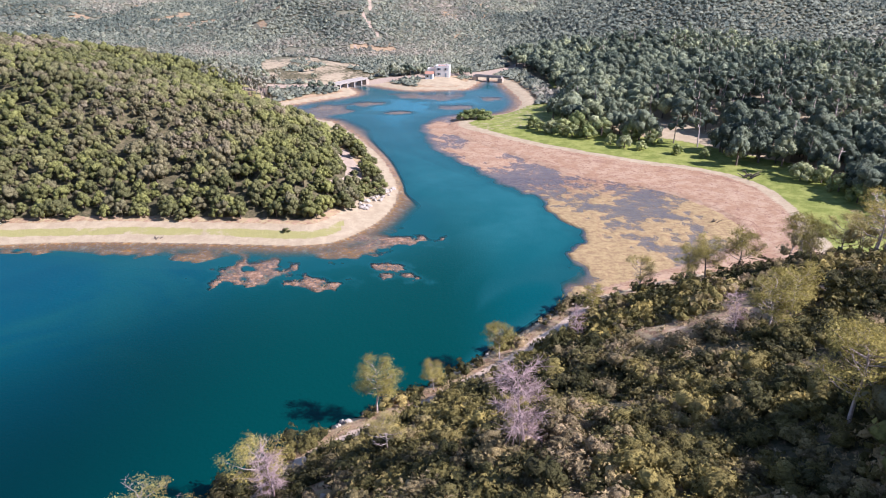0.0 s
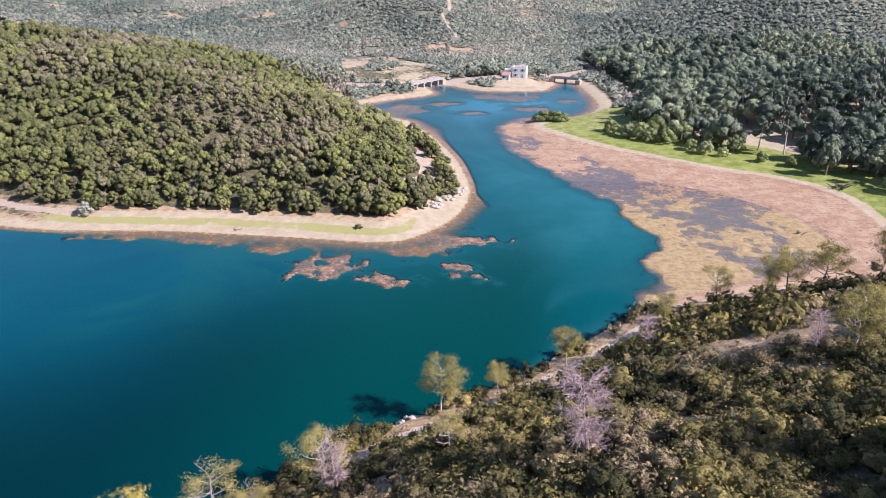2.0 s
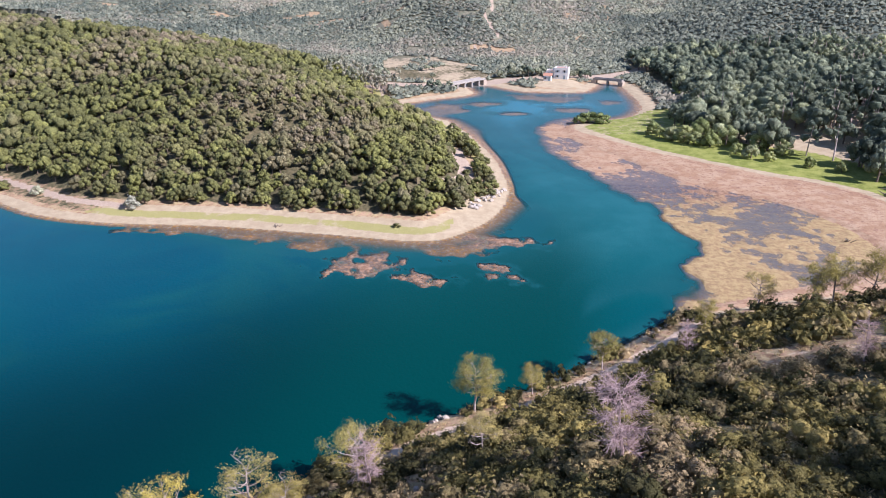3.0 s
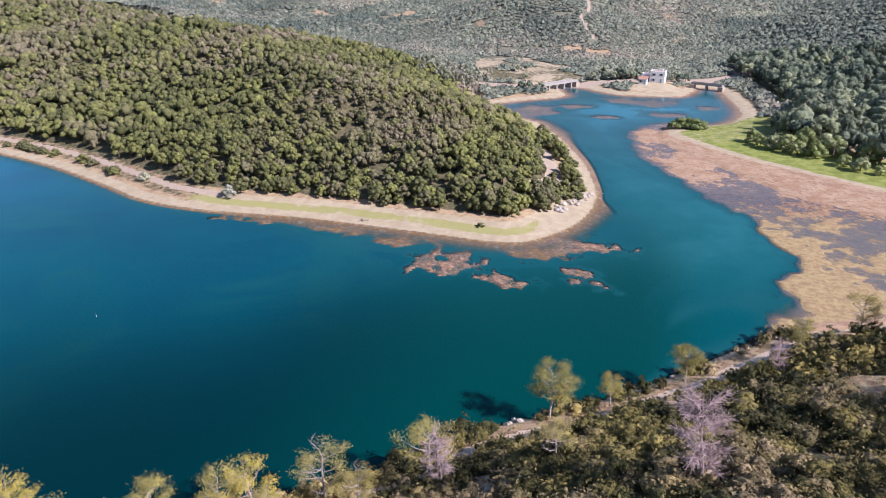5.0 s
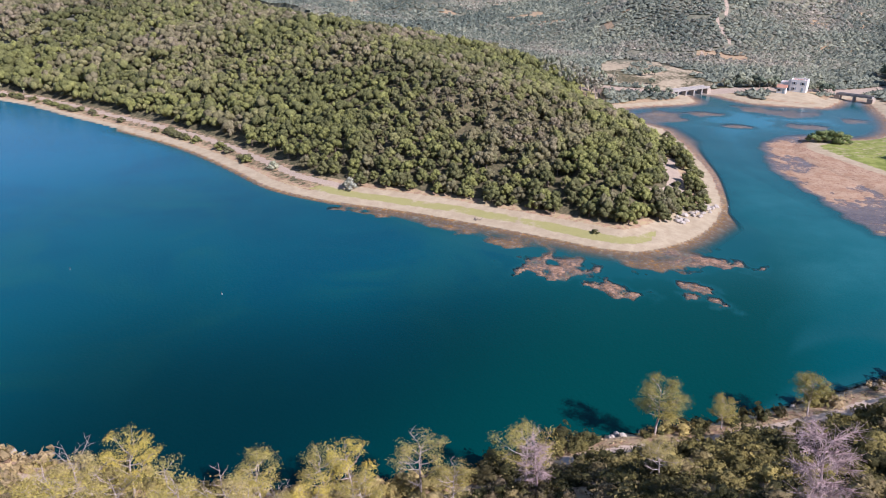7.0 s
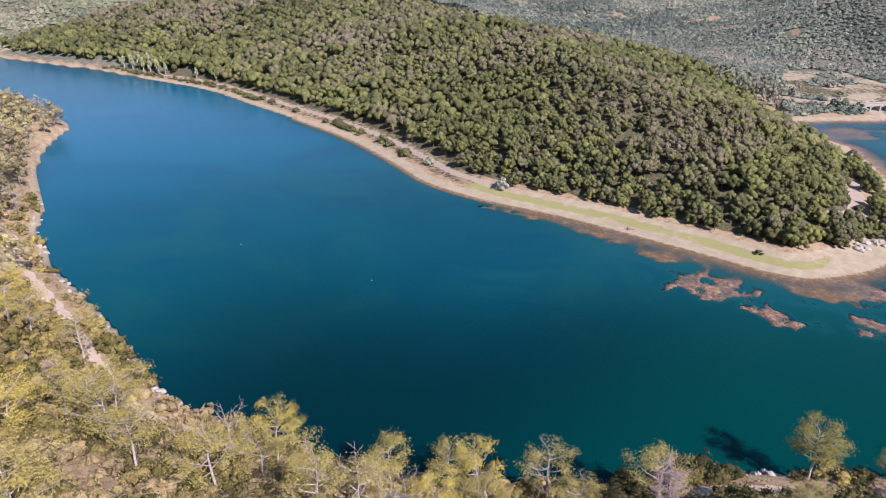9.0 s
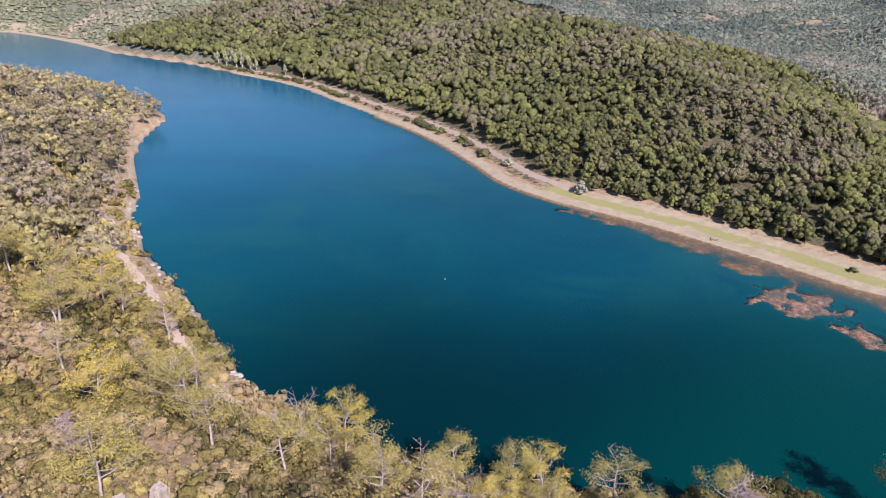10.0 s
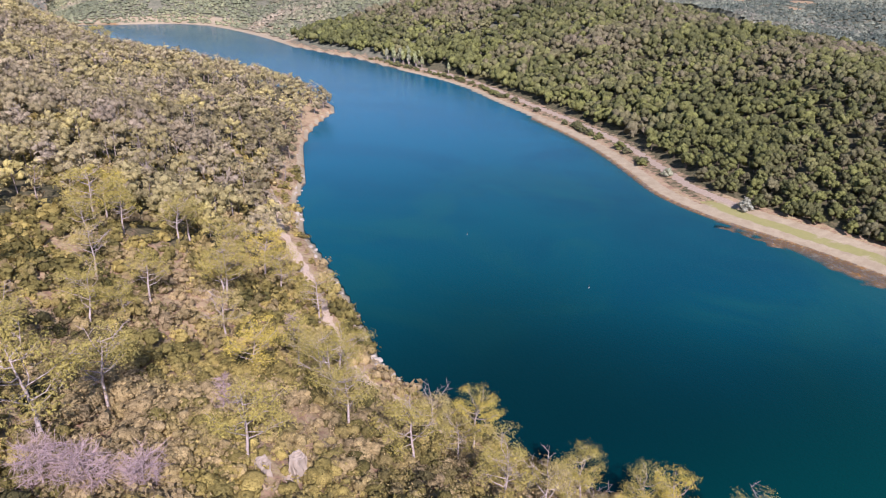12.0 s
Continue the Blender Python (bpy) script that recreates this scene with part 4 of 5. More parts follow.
def tree_thing(name, arrays, leaf, wood, label, category, tone, dry=0.0):
    """A tree as an empty with its trunk and crown."""
    co, tri, slot = arrays
    top = new(name)
    for part_name, k, material in (("trunk", 1, wood), ("crown", 0, leaf)):
        mine = tri[slot == k]
        if len(mine):
            used, faces = np.unique(mine, return_inverse=True)
            me = mesh_of(part_name, co[used], faces.reshape(-1, 3), [material], dict(tone=np.full(len(used), tone), dry=np.full(len(used), dry)), None, True)
            ob = new(part_name, me)
            ob.parent = top
    return tagged(top, label, category)


def heights_at(spots):
    """The ground's height at each of many spots."""
    p = np.array([s[:2] for s in spots], float)
    return ground(p[:, 0], p[:, 1])[0].tolist()


def kinds_of(name, makers, leaf, wood, label, category, tones, drys, group):
    """Prototypes of a kind of tree."""
    return [tagged(tree_thing(name, make, leaf, wood, label, category, tone, dry), group=group) for make, tone, dry in zip(makers, tones, drys)]


def place_first(kinds, spots):
    """Spots of x, y and height: the prototypes take the first ones, copies the rest."""
    levels = heights_at(spots)
    for n, (x, y, height) in enumerate(spots):
        ob = kinds[n] if n < len(kinds) else copy_thing(kinds[n % len(kinds)], Matrix())
        s, z = height / 9.0, levels[n]
        ob.matrix_basis = Matrix.LocRotScale((x, y, z - 0.1), Euler((0, 0, (x * 3.7 + y) % 6.28)), (s, s, s))


SLOPE_PINES = [  # x, y, height: pines standing clear on the near slope and along its shore
    (-10, 87.4, 8.6), (-1.6, 92.5, 4.9), (9.5, 100.8, 6.8), (-6.2, 65.2, 5.5), (40.3, 76, 8.3), (46.5, 82.5, 7), (55, 119, 9), (38.5, 124, 8),
    (27, 112, 5.8), (50, 121, 8.5), (66, 118, 9.5), (72, 117, 9), (62, 108, 7), (36, 51, 9.8), (41, 58, 7.5), (80, 120, 9), (46, 120, 8), (85, 112, 9),
]
WEST_PINES = [
    (-61.6, -4.6, 11.5), (-70.5, 0.9, 9.5), (-56.8, 11.6, 9), (-91, 1.2, 8), (-95, 18.8, 8.5), (-83, 19.3, 8), (-86.5, 26.7, 8.6), (-74, 27.3, 9.5), (-67.7, 26.6, 8.7),
    (-59.5, 31.3, 8.7), (-95, 6, 6), (-66.5, 38, 8), (-65.4, 43.5, 7.6), (-49.6, 49, 7.8), (-43.6, 54, 7.6), (-33.6, 60.2, 8), (-22, 66.5, 8), (-47.8, 36.2, 8),
    (-44.7, 39.7, 7.8), (-40, 47, 6), (-47, 44.5, 6.5), (-36.5, 52, 6), (-28, 58, 5.5), (-53, 40, 6.5), (-60, 38, 6.5), (-43, 45, 5.6), (-41.5, 56.5, 7), (-104, 10, 8), (-110, 22, 8), (-78, -8, 9), (-423, 39, 14),
]
PINE_KINDS = kinds_of("pine_tree", [pine(500 + k, 9, 13, 3.7 + 0.25 * (k % 3), 3, 30, needle=0.155, bare=(0.0, 0.2, 0.1, 0.15, 0.4, 0.0, 0.1)[k]) for k in range(7)], PINE, PALE_BARK, "yellow-green pine with a pale bare trunk on the scrub slope", "pine tree", (0.42, 0.5, 0.6, 0.55, 0.65, 0.85, 0.6), (0.0, 0.15, 0.05, 0.1, 0.4, 0.0, 0.05), "pines on the near slope")
rest = [(float(P[n][0]), float(P[n][1]), 9 * float(size[n])) for n in np.flatnonzero(~far_off & ((P[:, 0] < -72) | (P[:, 0] > 62)))]
# Pines added out of view to cast shade on the eastern slope.
ADDED_SHADE_PINES = [(38, 34, 12), (42, 30, 13), (44, 38, 12), (47, 33, 13), (40, 26, 12), (51, 40, 12), (36, 27, 12), (46, 27, 13), (53, 34, 13), (50, 46, 10), (35, 22, 11)]
place_first(PINE_KINDS, WEST_PINES + ADDED_SHADE_PINES + rest)
SHORE_PINES = kinds_of("shore_pine", [pine(520 + k, 9, 15, 3.0 + 0.3 * (k % 2), 3, 44, needle=0.15, low_limb=0.38, bare=(0.0, 0.1, 0.0, 0.3)[k]) for k in range(4)], PINE, PALE_BARK, "green-gold pine with a dense rounded crown above the shore path", "pine tree", (0.30, 0.45, 0.22, 0.5), (0.0, 0.05, 0.0, 0.3), "pines along the shore path")
place_first(SHORE_PINES, SLOPE_PINES)

# ---- things ----
def height_at(x, y):
    return float(ground(np.array([float(x)]), np.array([float(y)]))[0][0])


OAK_KINDS = kinds_of("oak_tree", [oak(600 + k, 13, 169, spray=0.19, top=0.70, droop=0.44) for k in range(7)], OAK, DARK_BARK, "rounded green oak of the spit's wood edge and the added shade stand", "oak tree", (0.45, 0.6, 0.75, 0.9, 0.55, 0.7, 1.0), (0.0, 0.2, 0.0, 0.0, 0.45, 0.1, 0.0), "oaks along the spit's beach")
# Large oaks, likewise added unseen, that block the sun from the eastern slope.
ADDED_SHADE_OAKS = [(32.5, 24.5, 21), (37.5, 30.0, 23), (43, 36.5, 21), (29, 19.5, 19), (37, 33, 18), (41, 28, 19), (44, 37, 18), (48, 31, 19), (36, 24, 17), (52, 41, 17), (41, 21, 17), (55, 33, 19), (48, 24, 18), (34, 17, 16), (31.5, 31, 13), (36.5, 39, 13), (40, 43, 14), (38, 46, 14), (42, 48, 15), (45, 44, 17), (47, 50, 15), (42, 52, 12), (50, 54, 14), (36, 42, 12)]
place_first(OAK_KINDS, FRONT_OAKS + ADDED_SHADE_OAKS)

WILLOW_SPOTS = [
    (36, 277, 7), (38, 272, 6), (42, 268, 8), (46, 266, 9), (49, 262, 7), (54, 259, 8), (61, 250, 6), (65, 245, 7), (70, 242, 5), (76, 249, 8), (81, 236, 5),
    (89, 231, 5), (109, 205, 9), (114, 202, 8), (115, 194, 8), (115, 184, 8), (117, 178, 7), (116, 170, 9), (122, 190, 9), (60, 262, 10), (52, 270, 11), (70, 256, 9),
]
WILLOWS = kinds_of("willow_tree", [oak(640 + k, 12, 180, height=6.2, spread=3.3, spray=0.24, top=0.64, droop=0.46) for k in range(5)], WILLOW, DARK_BARK, "bushy pale green willow at the meadow's edge", "willow tree", (0.3, 0.5, 0.7, 0.9, 0.4), (0.0, 0.1, 0.3, 0.0, 0.2), "willows along the meadow")
place_first(WILLOWS, [(x, y, 1.35 * h) for x, y, h in WILLOW_SPOTS])
TALL_SPOTS = [(96, 222, 13), (100, 229, 14), (104, 224, 13), (110, 220, 13), (66, 276, 14), (72, 272, 12), (117, 214, 13), (62, 280, 13), (46, 292, 12), (52, 300, 13)]
TALL_OAKS = kinds_of("tall_oak_tree", [oak(660 + k, 13, 195, height=8.2, spread=3.0, spray=0.26) for k in range(4)], VALLEY, DARK_BARK, "tall dark green broadleaf tree behind the meadow", "tree", (0.35, 0.55, 0.2, 0.7), (0.0, 0.0, 0.0, 0.1), "tall trees behind the meadow")
place_first(TALL_OAKS, TALL_SPOTS)
ISLET = kinds_of("islet_bush", [oak(680 + k, 10, 120, height=4.2, spread=3.2, spray=0.28, trunk=False, top=0.64, droop=0.46) for k in range(2)], WILLOW, DARK_BARK, "dark green bush at the end of the mud spit", "bush", (0.1, 0.25), (0.0, 0.0), "bushes at the end of the mud spit")
place_first(ISLET, [(8, 296, 9), (10.6, 297.5, 11.5), (13.4, 298, 12.5), (16, 297, 11.5), (18.4, 297.5, 10)])
GREY = kinds_of("grey_willow", [oak(700 + k, 10, 180, height=4.6, spread=2.9, spray=0.2, top=0.64, droop=0.46) for k in range(2)], WILLOW, PALE_BARK, "silver-grey willow bush standing on the sandy beach", "willow bush", (0.5, 0.7), (0.7, 0.55), "silver bushes on the beach")
place_first(GREY, [(-115.5, 166, 8.5), (-150, 172.5, 7)])
BEACH = kinds_of("beach_bush", [oak(720 + k, 9, 108, height=4, spread=3.0, spray=0.24, trunk=False, top=0.64, droop=0.46) for k in range(4)], OAK, DARK_BARK, "low green bush between the beach and the track", "bush", (0.5, 0.75, 0.35, 0.6), (0.1, 0.0, 0.3, 0.2), "bushes between beach and track")
beach_line = np.vstack([rounded(SHORE_WEST), rounded(SHORE_PEN)])
beach_line = beach_line[(beach_line[:, 0] < -142) & (beach_line[:, 0] > -470)]
r = np.random.default_rng(61)
beach_spots = [(-39.9, 164, 3.5), (-184.5, 185, 8), (-178, 182, 7)]
for _ in range(190):
    k = r.integers(len(beach_line) - 1)
    p = beach_line[k] + (beach_line[k + 1] - beach_line[k]) * r.random()
    if value_noise(p[:1], p[1:], 22, 63)[0] > 0.46 - 0.1 * (p[0] < -290):
        beach_spots.append((float(p[0]) + r.normal() * 0.5, float(p[1]) + 6.6 + r.uniform(-1.2, 2.0), r.uniform(2.0, 7.0)))
place_first(BEACH, beach_spots + [(-20.5, 199, 7), (-20, 205, 7), (-22, 211, 7), (-21, 193, 6), (-24, 188, 6), (-26, 228, 6), (-29, 238, 8), (-33, 250, 9), (-37, 258, 8), (-23, 216, 6), (-24.5, 222, 5), (-18.5, 195, 6), (-19, 202, 7), (-20, 209, 6), (-21.5, 214, 7), (-24, 228, 7), (-26.5, 233, 7), (-30, 245, 8), (-34, 254, 8), (-36, 262, 8), (-40, 270, 8), (-43, 278, 7), (-27, 203, 6), (-28, 211, 5)])
NORTH = kinds_of("bank_tree", [oak(740 + k, 9, 54, height=6, spread=3.2, spray=0.4) for k in range(4)], VALLEY, DARK_BARK, "grey-green tree on the bank beside the road", "tree", (0.3, 0.5, 0.15, 0.6), (0.1, 0.3, 0.0, 0.2), "trees by the north bank")
place_first(NORTH, [
    (-64, 362, 8), (-58.5, 367, 7), (-68, 363, 6), (-35, 403, 7), (-29, 404, 8), (-24, 403, 9), (-19, 405, 10), (-15, 408, 9), (-12, 411, 10), (6, 408, 7), (11, 409, 8), (9, 414, 9), (-22, 412, 10), (-30, 414, 10), (14, 412, 7),
    (-80, 415, 7), (-76, 420, 6), (-72, 392, 6),
])

POPLARS = kinds_of("poplar_tree", [oak(770 + k, 8, 80, height=9.0, spread=1.5, spray=0.3) for k in range(3)], WILLOW, PALE_BARK, "slender pale yellow-grey poplar on the far bank", "poplar tree", (0.7, 0.9, 0.6), (0.35, 0.2, 0.5), "poplars on the far bank")
place_first(POPLARS, [(-402, 217, 9), (-407, 219, 10), (-412, 217, 9), (-417, 220, 11), (-422, 218, 10), (-428, 219, 11), (-433, 217, 9), (-438, 219, 10), (-444, 217, 9), (-398, 219, 8), (-409, 223, 10), (-425, 223, 11), (-370, 222, 7), (-352, 223, 6)])
BANK_PINES = kinds_of("bank_pine", [crowned_pine(780 + k, 9.0, 7, 50, 2.6, spray=0.36) for k in range(3)], VALLEY, GREY_BARK, "tall grey-brown pine with a bare trunk on the bank", "pine tree", (0.3, 0.5, 0.2), (0.45, 0.25, 0.6), "pines on the bank behind the spit")
place_first(BANK_PINES, [(-100, 354, 14), (-95, 356, 13), (-90, 353, 13), (-86, 356, 12), (-93, 363, 13), (-101, 365, 14), (-107, 360, 14), (-98, 372, 13), (-112, 372, 14), (-110, 350, 13), (-104, 345, 13), (-95, 347, 12), (-116, 362, 14), (-121, 370, 13), (-90, 346, 11), (-118, 352, 13)])

# shrubs nearest to the eye, each one its own
BUSH_KINDS = []
for k in range(12):
    co, tri, slot = bush(760 + k, 480, spray=0.065, lobes=4)
    rng_k = np.random.default_rng(800 + k)
    # Kinds 0-5 are toned down as shaded, kinds 6-11 toned up as sunlit.
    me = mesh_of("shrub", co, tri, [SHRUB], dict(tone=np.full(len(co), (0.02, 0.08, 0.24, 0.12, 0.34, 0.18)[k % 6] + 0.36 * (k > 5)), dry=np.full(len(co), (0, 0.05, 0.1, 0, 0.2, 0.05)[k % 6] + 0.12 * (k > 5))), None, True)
    BUSH_KINDS.append(me)
levels = heights_at(NEAR_BUSHES)
for n, (x, y, s) in enumerate(NEAR_BUSHES):
    # West of x = -25 take the sunlit tones, elsewhere the shaded ones.
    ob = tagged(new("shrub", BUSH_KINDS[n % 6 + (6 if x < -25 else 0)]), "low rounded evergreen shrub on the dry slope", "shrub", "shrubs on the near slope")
    ob.matrix_basis = Matrix.LocRotScale((x, y, levels[n] - 0.1), Euler((0, 0, n * 1.7)), (s, s, s * (0.8 + 0.05 * (n % 9))))

# dry grass between the shrubs
x, y = candidates(-130, 90, -30, 130, 1.15, 8)
P, M = grown(x, y, in_view(x, y, -101, 40) & inside(x, y, NEAR) & (np.hypot(x, y) > 30) & (np.hypot(x, y) < 125), 0.05)
keep = (M["dn"] > 1.5) & (np.abs(M["dn"] - 6.8) > 0.9) & (np.random.default_rng(3).random(len(P)) < 0.5)
P = P[keep]
TUFTS = []
for k in range(4):
    r, s = np.random.default_rng(820 + k), Shape()
    leaves(s, r, r.normal(size=(9, 3)) * (0.28, 0.28, 0.1) + (0, 0, 0.18), 0.26, slim=0.25)
    TUFTS.append(s.arrays())
r = np.random.default_rng(9)
stuff(scatter("dry_grass", TUFTS, P, r.uniform(0.6, 1.5, len(P)), r.uniform(0, 6.28, len(P)), r.uniform(0.6, 1, len(P)), [SHRUB], r.uniform(0.5, 1, len(P))), "straw coloured dry grass between the shrubs", "grass")


# dead trees: one mesh each, bare wood only
def dead_tree(name, arrays, x, y, height, made, turn, label):
    co, tri, _ = arrays
    top = new(name)
    ob = new("limbwork", mesh_of("limbwork", co, tri, [DEAD]))
    ob.parent = top
    top.matrix_basis = Matrix.LocRotScale((x, y, height_at(x, y) - 0.2), Euler((0, 0, turn)), (height / made,) * 3)
    return tagged(top, label, "dead tree")


dead_tree("dead_pine", snag(900, 9, 2.6, 52), 7.9, 57, 10, 9, 0.4, "bare pinkish-grey dead pine with fine twigs on the slope")
for k, (x, y, h) in enumerate([(-54.6, -5.0, 4.6), (-53.8, -1.4, 4.8), (-53.2, 2.0, 4.4)]):
    tagged(dead_tree("dead_shrub_tree", snag(910 + k, 5, 2.6), x, y, h, 5, k * 2.0, "bare silver-pink dead bush of fine twigs"), group="dead bushes on the slope")
for k, (x, y, h) in enumerate([(38.5, 80.8, 6), (-19.5, 63, 8), (-98, 30, 6), (-120, 26, 7), (-68, 12, 5), (22, 100, 6)]):
    tagged(dead_tree("dead_pine", snag(920 + k, 9, 2.2), x, y, h, 9, k * 1.3, "bare grey dead pine among the scrub"), group="dead pines on the slope")


# ---- built things ----
def part(name, bm, material, parent, label=""):
    me = bpy.data.meshes.new(name)
    bm.to_mesh(me)
    bm.free()
    me.materials.append(material)
    ob = new(name, me)
    ob.parent = parent
    return tagged(ob, label)


def box(sx, sy, sz, x=0.0, y=0.0, z=0.0, bevel=0.03, bm=None):
    """A bevelled box that stands on z."""
    bm = bm or bmesh.new()
    made = bmesh.ops.create_cube(bm, size=1.0, matrix=Matrix.LocRotScale((x, y, z + sz / 2), None, (sx, sy, sz)))
    if bevel:
        edges = list({e for v in made["verts"] for e in v.link_edges})
        bmesh.ops.bevel(bm, geom=edges, offset=bevel, segments=1, affect="EDGES")
    return bm


WHITE = plain("limewash", (0.66, 0.63, 0.58), (0.78, 0.76, 0.72), 0.5)
TILE = plain("terracotta", (0.34, 0.16, 0.10), (0.48, 0.26, 0.17), 1.5)
CONCRETE = plain("concrete", (0.25, 0.225, 0.195), (0.36, 0.33, 0.29), 0.8)
GLASS = plain("dark_glass", (0.02, 0.025, 0.03), (0.04, 0.045, 0.05), 1.0, 0.12)
PAINT = plain("shutter_paint", (0.20, 0.27, 0.30), (0.28, 0.34, 0.36), 2.0)
STONE = plain("dry_stone", (0.27, 0.215, 0.16), (0.44, 0.36, 0.285), 2.0, depth=0.08)
DRIFT = plain("driftwood", (0.10, 0.08, 0.06), (0.20, 0.16, 0.12), 4.0)
FLOAT = plain("float_shell", (0.72, 0.72, 0.70), (0.82, 0.82, 0.80), 3.0, 0.4)


def house(x, y, turn, wide, deep, tall, label, flat=True):
    top = new("house")
    body = part("wall", box(wide, deep, tall + 1.2, 0, 0, -1.2, 0.06), WHITE, top)
    if flat:
        roof = part("roof", box(wide - 0.7, deep - 0.7, 0.12, 0, 0, tall + 0.003, 0.02), TILE, top, "reddish flat roof terrace")
        for sx, sy, px, py in ((wide, 0.3, 0, deep / 2 - 0.15), (wide, 0.3, 0, 0.15 - deep / 2), (0.3, deep - 0.62, wide / 2 - 0.15, 0), (0.3, deep - 0.62, 0.15 - wide / 2, 0)):
            part("parapet", box(sx, sy, 0.7, px, py, tall + 0.004, 0.03), WHITE, top)
        part("chimney", box(0.7, 0.7, 1.4, wide * 0.25, deep * 0.1, tall + 0.13, 0.04), WHITE, roof)
    else:
        bm = bmesh.new()
        w, d = wide / 2 + 0.35, deep / 2 + 0.35
        v = [bm.verts.new(p) for p in ((-w, -d, tall), (w, -d, tall), (w, d, tall), (-w, d, tall), (-w, 0, tall + 1.3), (w, 0, tall + 1.3))]
        for f in ((0, 1, 5, 4), (3, 4, 5, 2), (0, 4, 3), (1, 2, 5), (0, 3, 2, 1)):
            bm.faces.new([v[i] for i in f])
        part("roof", bm, TILE, top, "terracotta tiled gable roof")
    storeys = 2 if tall > 4.5 else 1
    for s in range(storeys):
        for k in range(max(2, int(wide // 2.8))):
            px = -wide / 2 + (k + 0.5) * wide / max(2, int(wide // 2.8))
            z = 0.9 + s * 2.7
            if s == 0 and k == 1:
                part("door", box(1.0, 0.10, 2.1, px, -deep / 2 - 0.03, 0.02, 0.02), PAINT, top, "blue-grey painted door")
                continue
            frame_ob = part("window", box(1.15, 0.12, 1.35, px, -deep / 2 - 0.02, z, 0.02), WHITE, top)
            part("pane", box(0.95, 0.06, 1.15, px, -deep / 2 - 0.065, z + 0.1, 0), GLASS, frame_ob, "dark window pane")
            for side in (-1, 1):
                part("shutter", box(0.5, 0.05, 1.3, px + side * 0.85, -deep / 2 - 0.04, z + 0.02, 0.01), PAINT, frame_ob, "blue-grey shutter")
    top.matrix_basis = pose(x, y, height_at(x, y), 0, 0, turn)
    return tagged(top, label, "house")


house(-0.5, 404.5, -8, 7.8, 6.5, 5.4, "white rendered two-storey house with a flat terracotta roof")
house(-8, 395, -6, 4.2, 3.4, 2.8, "small white lakeside hut with a tiled roof", False)
house(-6.5, 408, -8, 5, 5, 3.2, "low white annexe beside the house", True)

for k in range(5):
    ob = new("pole")
    bm = bmesh.new()
    bmesh.ops.create_cone(bm, cap_ends=True, segments=8, radius1=0.14, radius2=0.09, depth=7, matrix=Matrix.Translation((0, 0, 3.0)))
    part("shaft", bm, CONCRETE, ob)
    part("cap", box(0.3, 0.3, 0.15, 0, 0, 6.5, 0.02), DRIFT, ob)
    x, y = -8 + 2.6 * k, 432 + 1.2 * k
    ob.matrix_basis = pose(x, y, height_at(x, y))
    tagged(ob, "thin pale pole standing behind the house", "pole", "poles behind the house")


def bridge(ax, ay, bx, by, z, wide, piers, label):
    top = new("bridge")
    long = math.hypot(bx - ax, by - ay)
    part("deck", box(long + 4, wide, 0.6, 0, 0, -0.6, 0.05), CONCRETE, top)
    for side in (-1, 1):
        part("parapet", box(long + 4, 0.2, 0.5, 0, side * (wide / 2 - 0.15), 0.004, 0.04), CONCRETE, top)
    for k in range(piers):
        px = -long / 2 + long * (k + 0.5) / piers
        part("pier", box(0.9, wide - 0.6, 5.5, px, 0, -6.1, 0.08), CONCRETE, top)
    for end in (-1, 1):
        part("abutment", box(2.6, wide + 0.8, 5.2, end * (long / 2 + 1.4), 0, -5.85, 0.1), STONE, top)
    top.matrix_basis = pose((ax + bx) / 2, (ay + by) / 2, z, 0, 0, math.degrees(math.atan2(by - ay, bx - ax)))
    return tagged(top, label, "bridge")


bridge(-57.4, 369.4, -44.5, 387.9, 3.4, 4.0, 4, "pale concrete road bridge on piers over the inlet")
bridge(19, 400.6, 30.5, 396.2, 3.0, 3.2, 1, "short pale bridge over the feeder stream")


# boulders
def boulder_mesh(seed):
    r = np.random.default_rng(seed)
    co = FINE_BALL[0] * (1 + 0.35 * (r.random((len(FINE_BALL[0]), 1)) - 0.5)) * r.uniform(0.6, 1.1, 3) * (1, 1, 0.75)
    cut = r.normal(size=(5, 3))
    cut /= np.linalg.norm(cut, axis=1)[:, None]
    for n in cut:
        over = np.maximum(co @ n - 0.62, 0)
        co = co - over[:, None] * n
    return mesh_of("boulder", co, FINE_BALL[1], [ROCK])


BOULDERS = [boulder_mesh(940 + k) for k in range(6)]
r = np.random.default_rng(77)


def boulders(spots, label, group):
    levels = heights_at(spots)
    for n, (x, y, s) in enumerate(spots):
        ob = tagged(new("boulder", BOULDERS[n % 6]), label, "boulder", group)
        ob.matrix_basis = Matrix.LocRotScale((x, y, levels[n] + 0.15 * s), Euler((r.uniform(-0.4, 0.4), r.uniform(-0.4, 0.4), r.uniform(0, 6.28))), (s, s, s))


tip = rounded(SHORE_PEN)
spots = []
for _ in range(44):
    f = r.random()
    spots.append((-23.5 + 7.5 * f + r.normal() * 1.0, 182 + 17 * f + r.normal() * 1.5, r.uniform(0.35, 1.0)))
boulders(spots, "pale angular boulder of the rock bank", "boulders on the spit's tip")
line = rounded(SHORE_SOUTH)
line = line[(line[:, 0] > -260) & (line[:, 0] < 24)]
spots = []
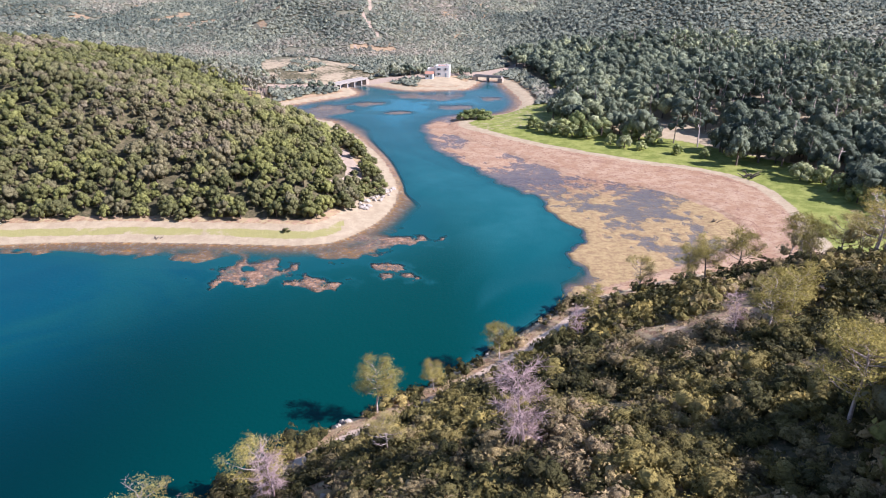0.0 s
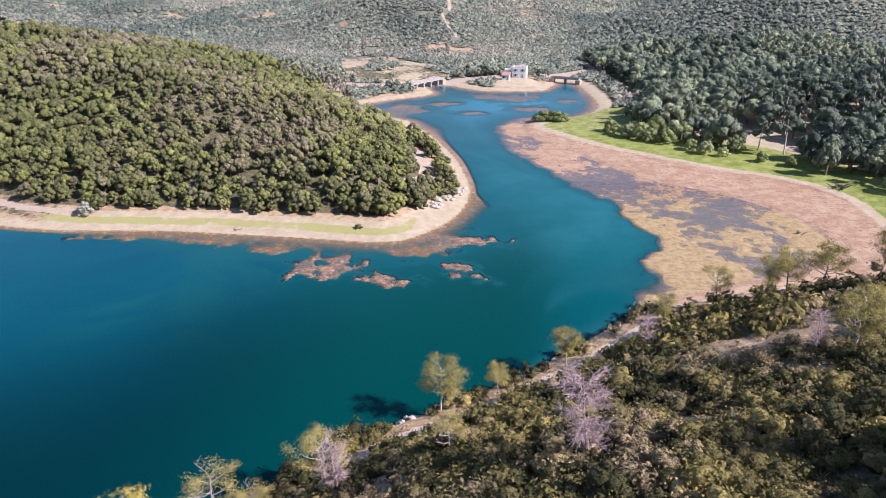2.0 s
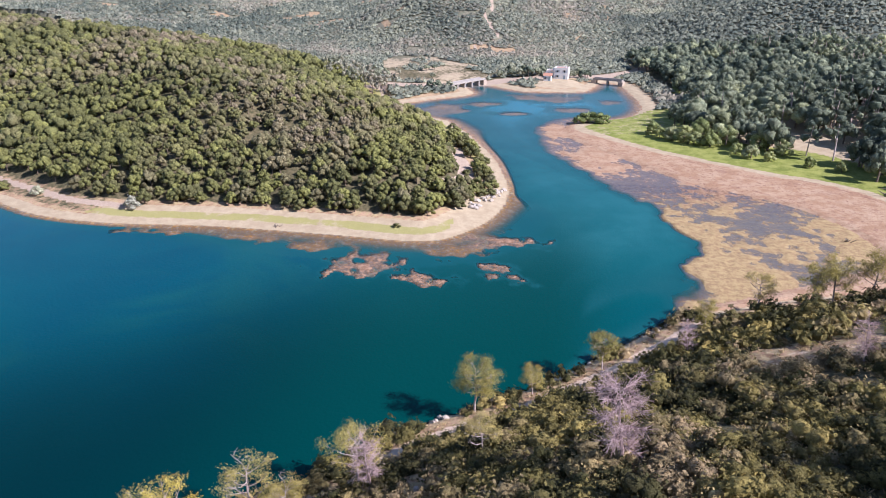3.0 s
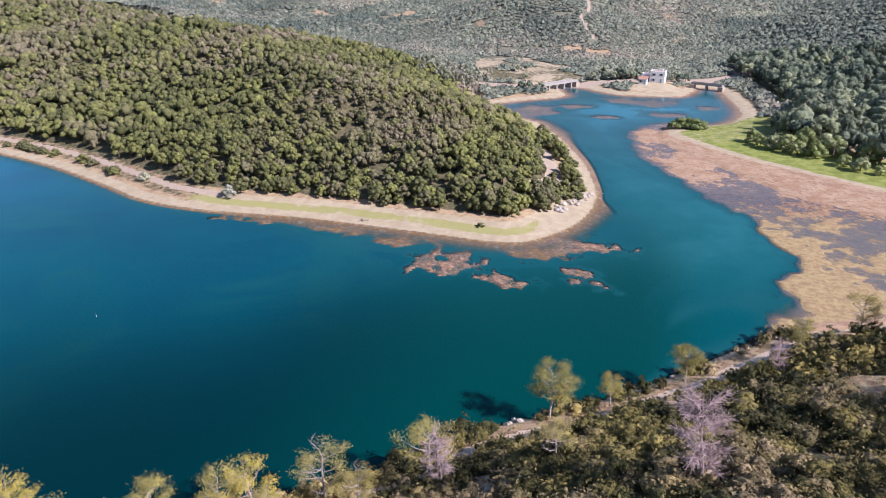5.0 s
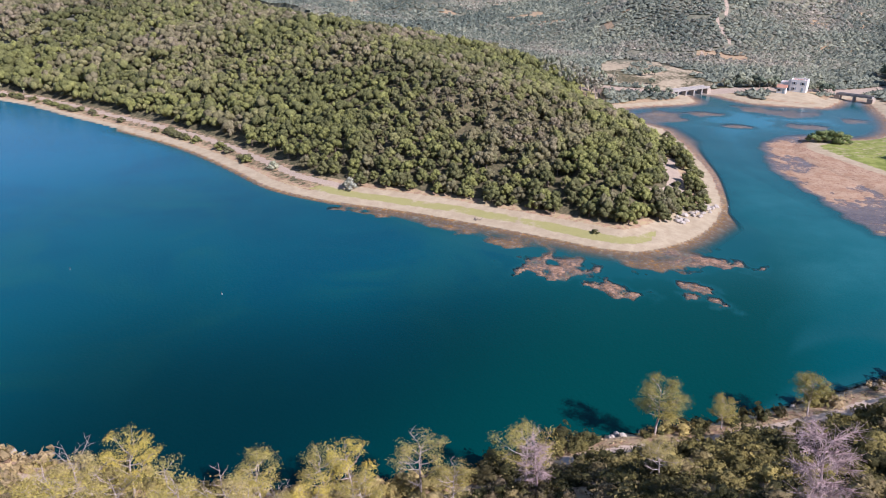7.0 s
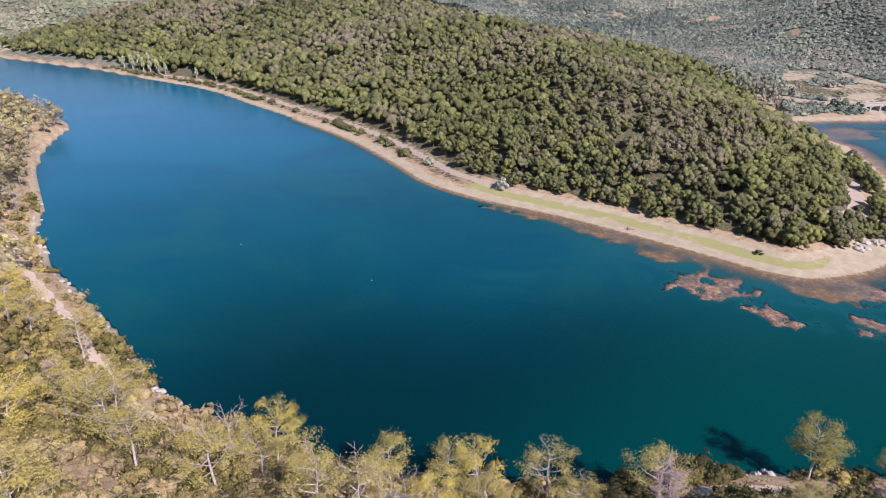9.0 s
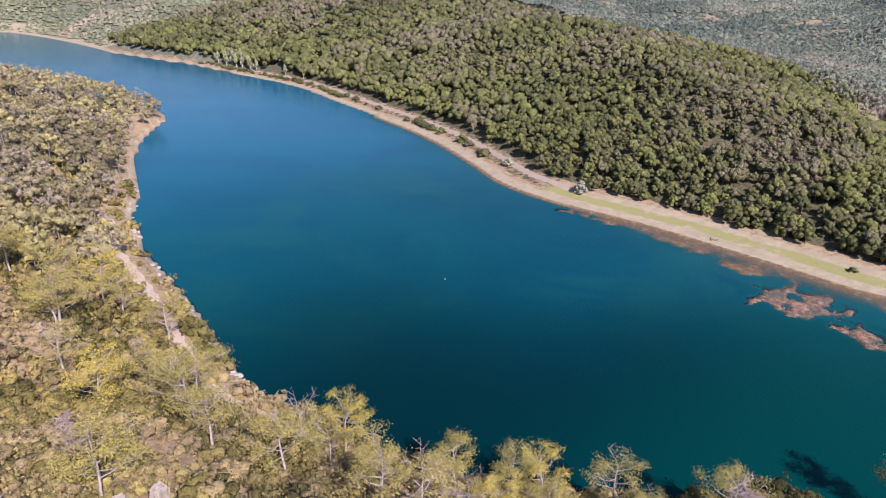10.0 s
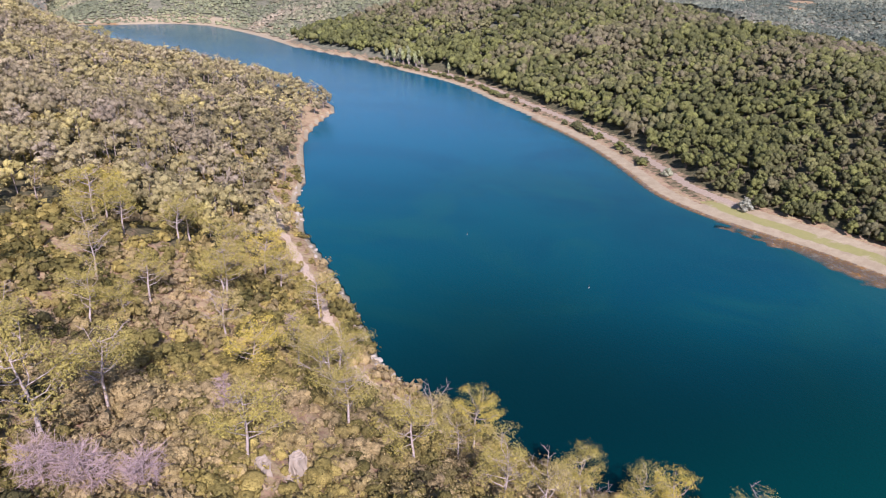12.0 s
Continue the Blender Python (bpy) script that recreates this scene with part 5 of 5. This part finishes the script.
for _ in range(120):
    k = r.integers(len(line) - 1)
    p = line[k] + (line[k + 1] - line[k]) * r.random()
    inward = np.array([line[k + 1][1] - line[k][1], line[k][0] - line[k + 1][0]])
    inward /= np.linalg.norm(inward)
    q = p + inward * r.uniform(0.1, 2.6)
    spots.append((float(q[0]), float(q[1]), r.uniform(0.2, 0.75)))
boulders(spots, "pale limestone boulder at the waterline", "boulders along the near shore")
spots = [(float(x), float(y), float(s)) for x, y, s in zip(r.uniform(-70, 45, 46), r.uniform(14, 85, 46), r.uniform(0.2, 0.6, 46)) if inside(np.array([x]), np.array([y]), NEAR)[0] and math.hypot(x, y) > 40]
boulders(spots, "pale limestone rock showing between the shrubs", "rocks on the near slope")


# ruined wall on the slope
def ruin_piece(name, wide, deep, tall, seed, x, y, turn):
    bm = box(wide, deep, tall + 0.6, 0, 0, -0.6, 0.05)
    bmesh.ops.subdivide_edges(bm, edges=bm.edges[:], cuts=3, use_grid_fill=True)
    q = random.Random(seed)
    for v in bm.verts:
        top_cut = 0.45 * (noise.noise(Vector((v.co.x * 1.3, seed, 0))) + 0.4) if v.co.z > tall * 0.8 else 0
        v.co += Vector((q.uniform(-0.16, 0.16), q.uniform(-0.16, 0.16), q.uniform(-0.2, 0.12) - top_cut))
    top = new(name)
    part("masonry", bm, STONE, top)
    top.matrix_basis = pose(x, y, height_at(x, y), 0, 0, turn)
    return tagged(top, "broken pale stone wall of a ruined hut", "ruin", "ruined walls")


ruin_piece("ruined_wall", 1.0, 1.2, 2.9, 3, -54.4, 15.8, 20)
ruin_piece("ruined_wall", 0.9, 1.1, 2.1, 5, -55.0, 12.6, 20)
ruin_piece("ruined_wall", 2.6, 0.8, 0.15, 8, -54.2, 14.2, 70)
ruin_piece("ruined_wall", 2.2, 0.8, 0.3, 9, -54.6, 10.4, 80)


# driftwood
def driftwood(name, x, y, count, size, label):
    s, q = Shape(), np.random.default_rng(int(abs(x) * 10))
    for k in range(count):
        a = q.uniform(0, 6.28)
        base = np.array([*(q.normal(size=2) * 0.3 * size), 0.1])
        tip_p = base + size * np.array([math.cos(a), math.sin(a), q.uniform(0.1, 0.7)])
        limb(s, [base, (base + tip_p) / 2 + q.normal(size=3) * 0.15 * size + (0, 0, 0.15 * size), tip_p], [0.16 * size * 0.5, 0.05 * size, 0.015 * size], 5, 0)
    co, tri, _ = s.arrays()
    ob = tagged(new(name, mesh_of(name, co, tri, [DRIFT])), label, "driftwood")
    ob.matrix_basis = pose(x, y, height_at(x, y))


driftwood("driftwood", 95.6, 209.6, 14, 3.0, "tangled dark driftwood stranded on the green meadow")
driftwood("tree_stump", 71.4, 172.9, 7, 1.4, "small dark stump stranded on the mud flat")
driftwood("driftwood", -71, 160.5, 6, 1.2, "small dark driftwood on the beach")

# floats on the lake
for x, y in ((-12.2, 203), (-100.5, 96), (-140, 90)):
    top = new("buoy")
    bm = bmesh.new()
    bmesh.ops.create_uvsphere(bm, u_segments=12, v_segments=8, radius=0.09)
    part("float", bm, FLOAT, top)
    bm = bmesh.new()
    bmesh.ops.create_cone(bm, cap_ends=True, segments=8, radius1=0.05, radius2=0.03, depth=0.4, matrix=Matrix.Translation((0, 0, 0.4)))
    part("stem", bm, DRIFT, top)
    top.matrix_basis = pose(x, y, 0.05)
    tagged(top, "small white buoy floating on the lake", "buoy", "buoys on the lake")
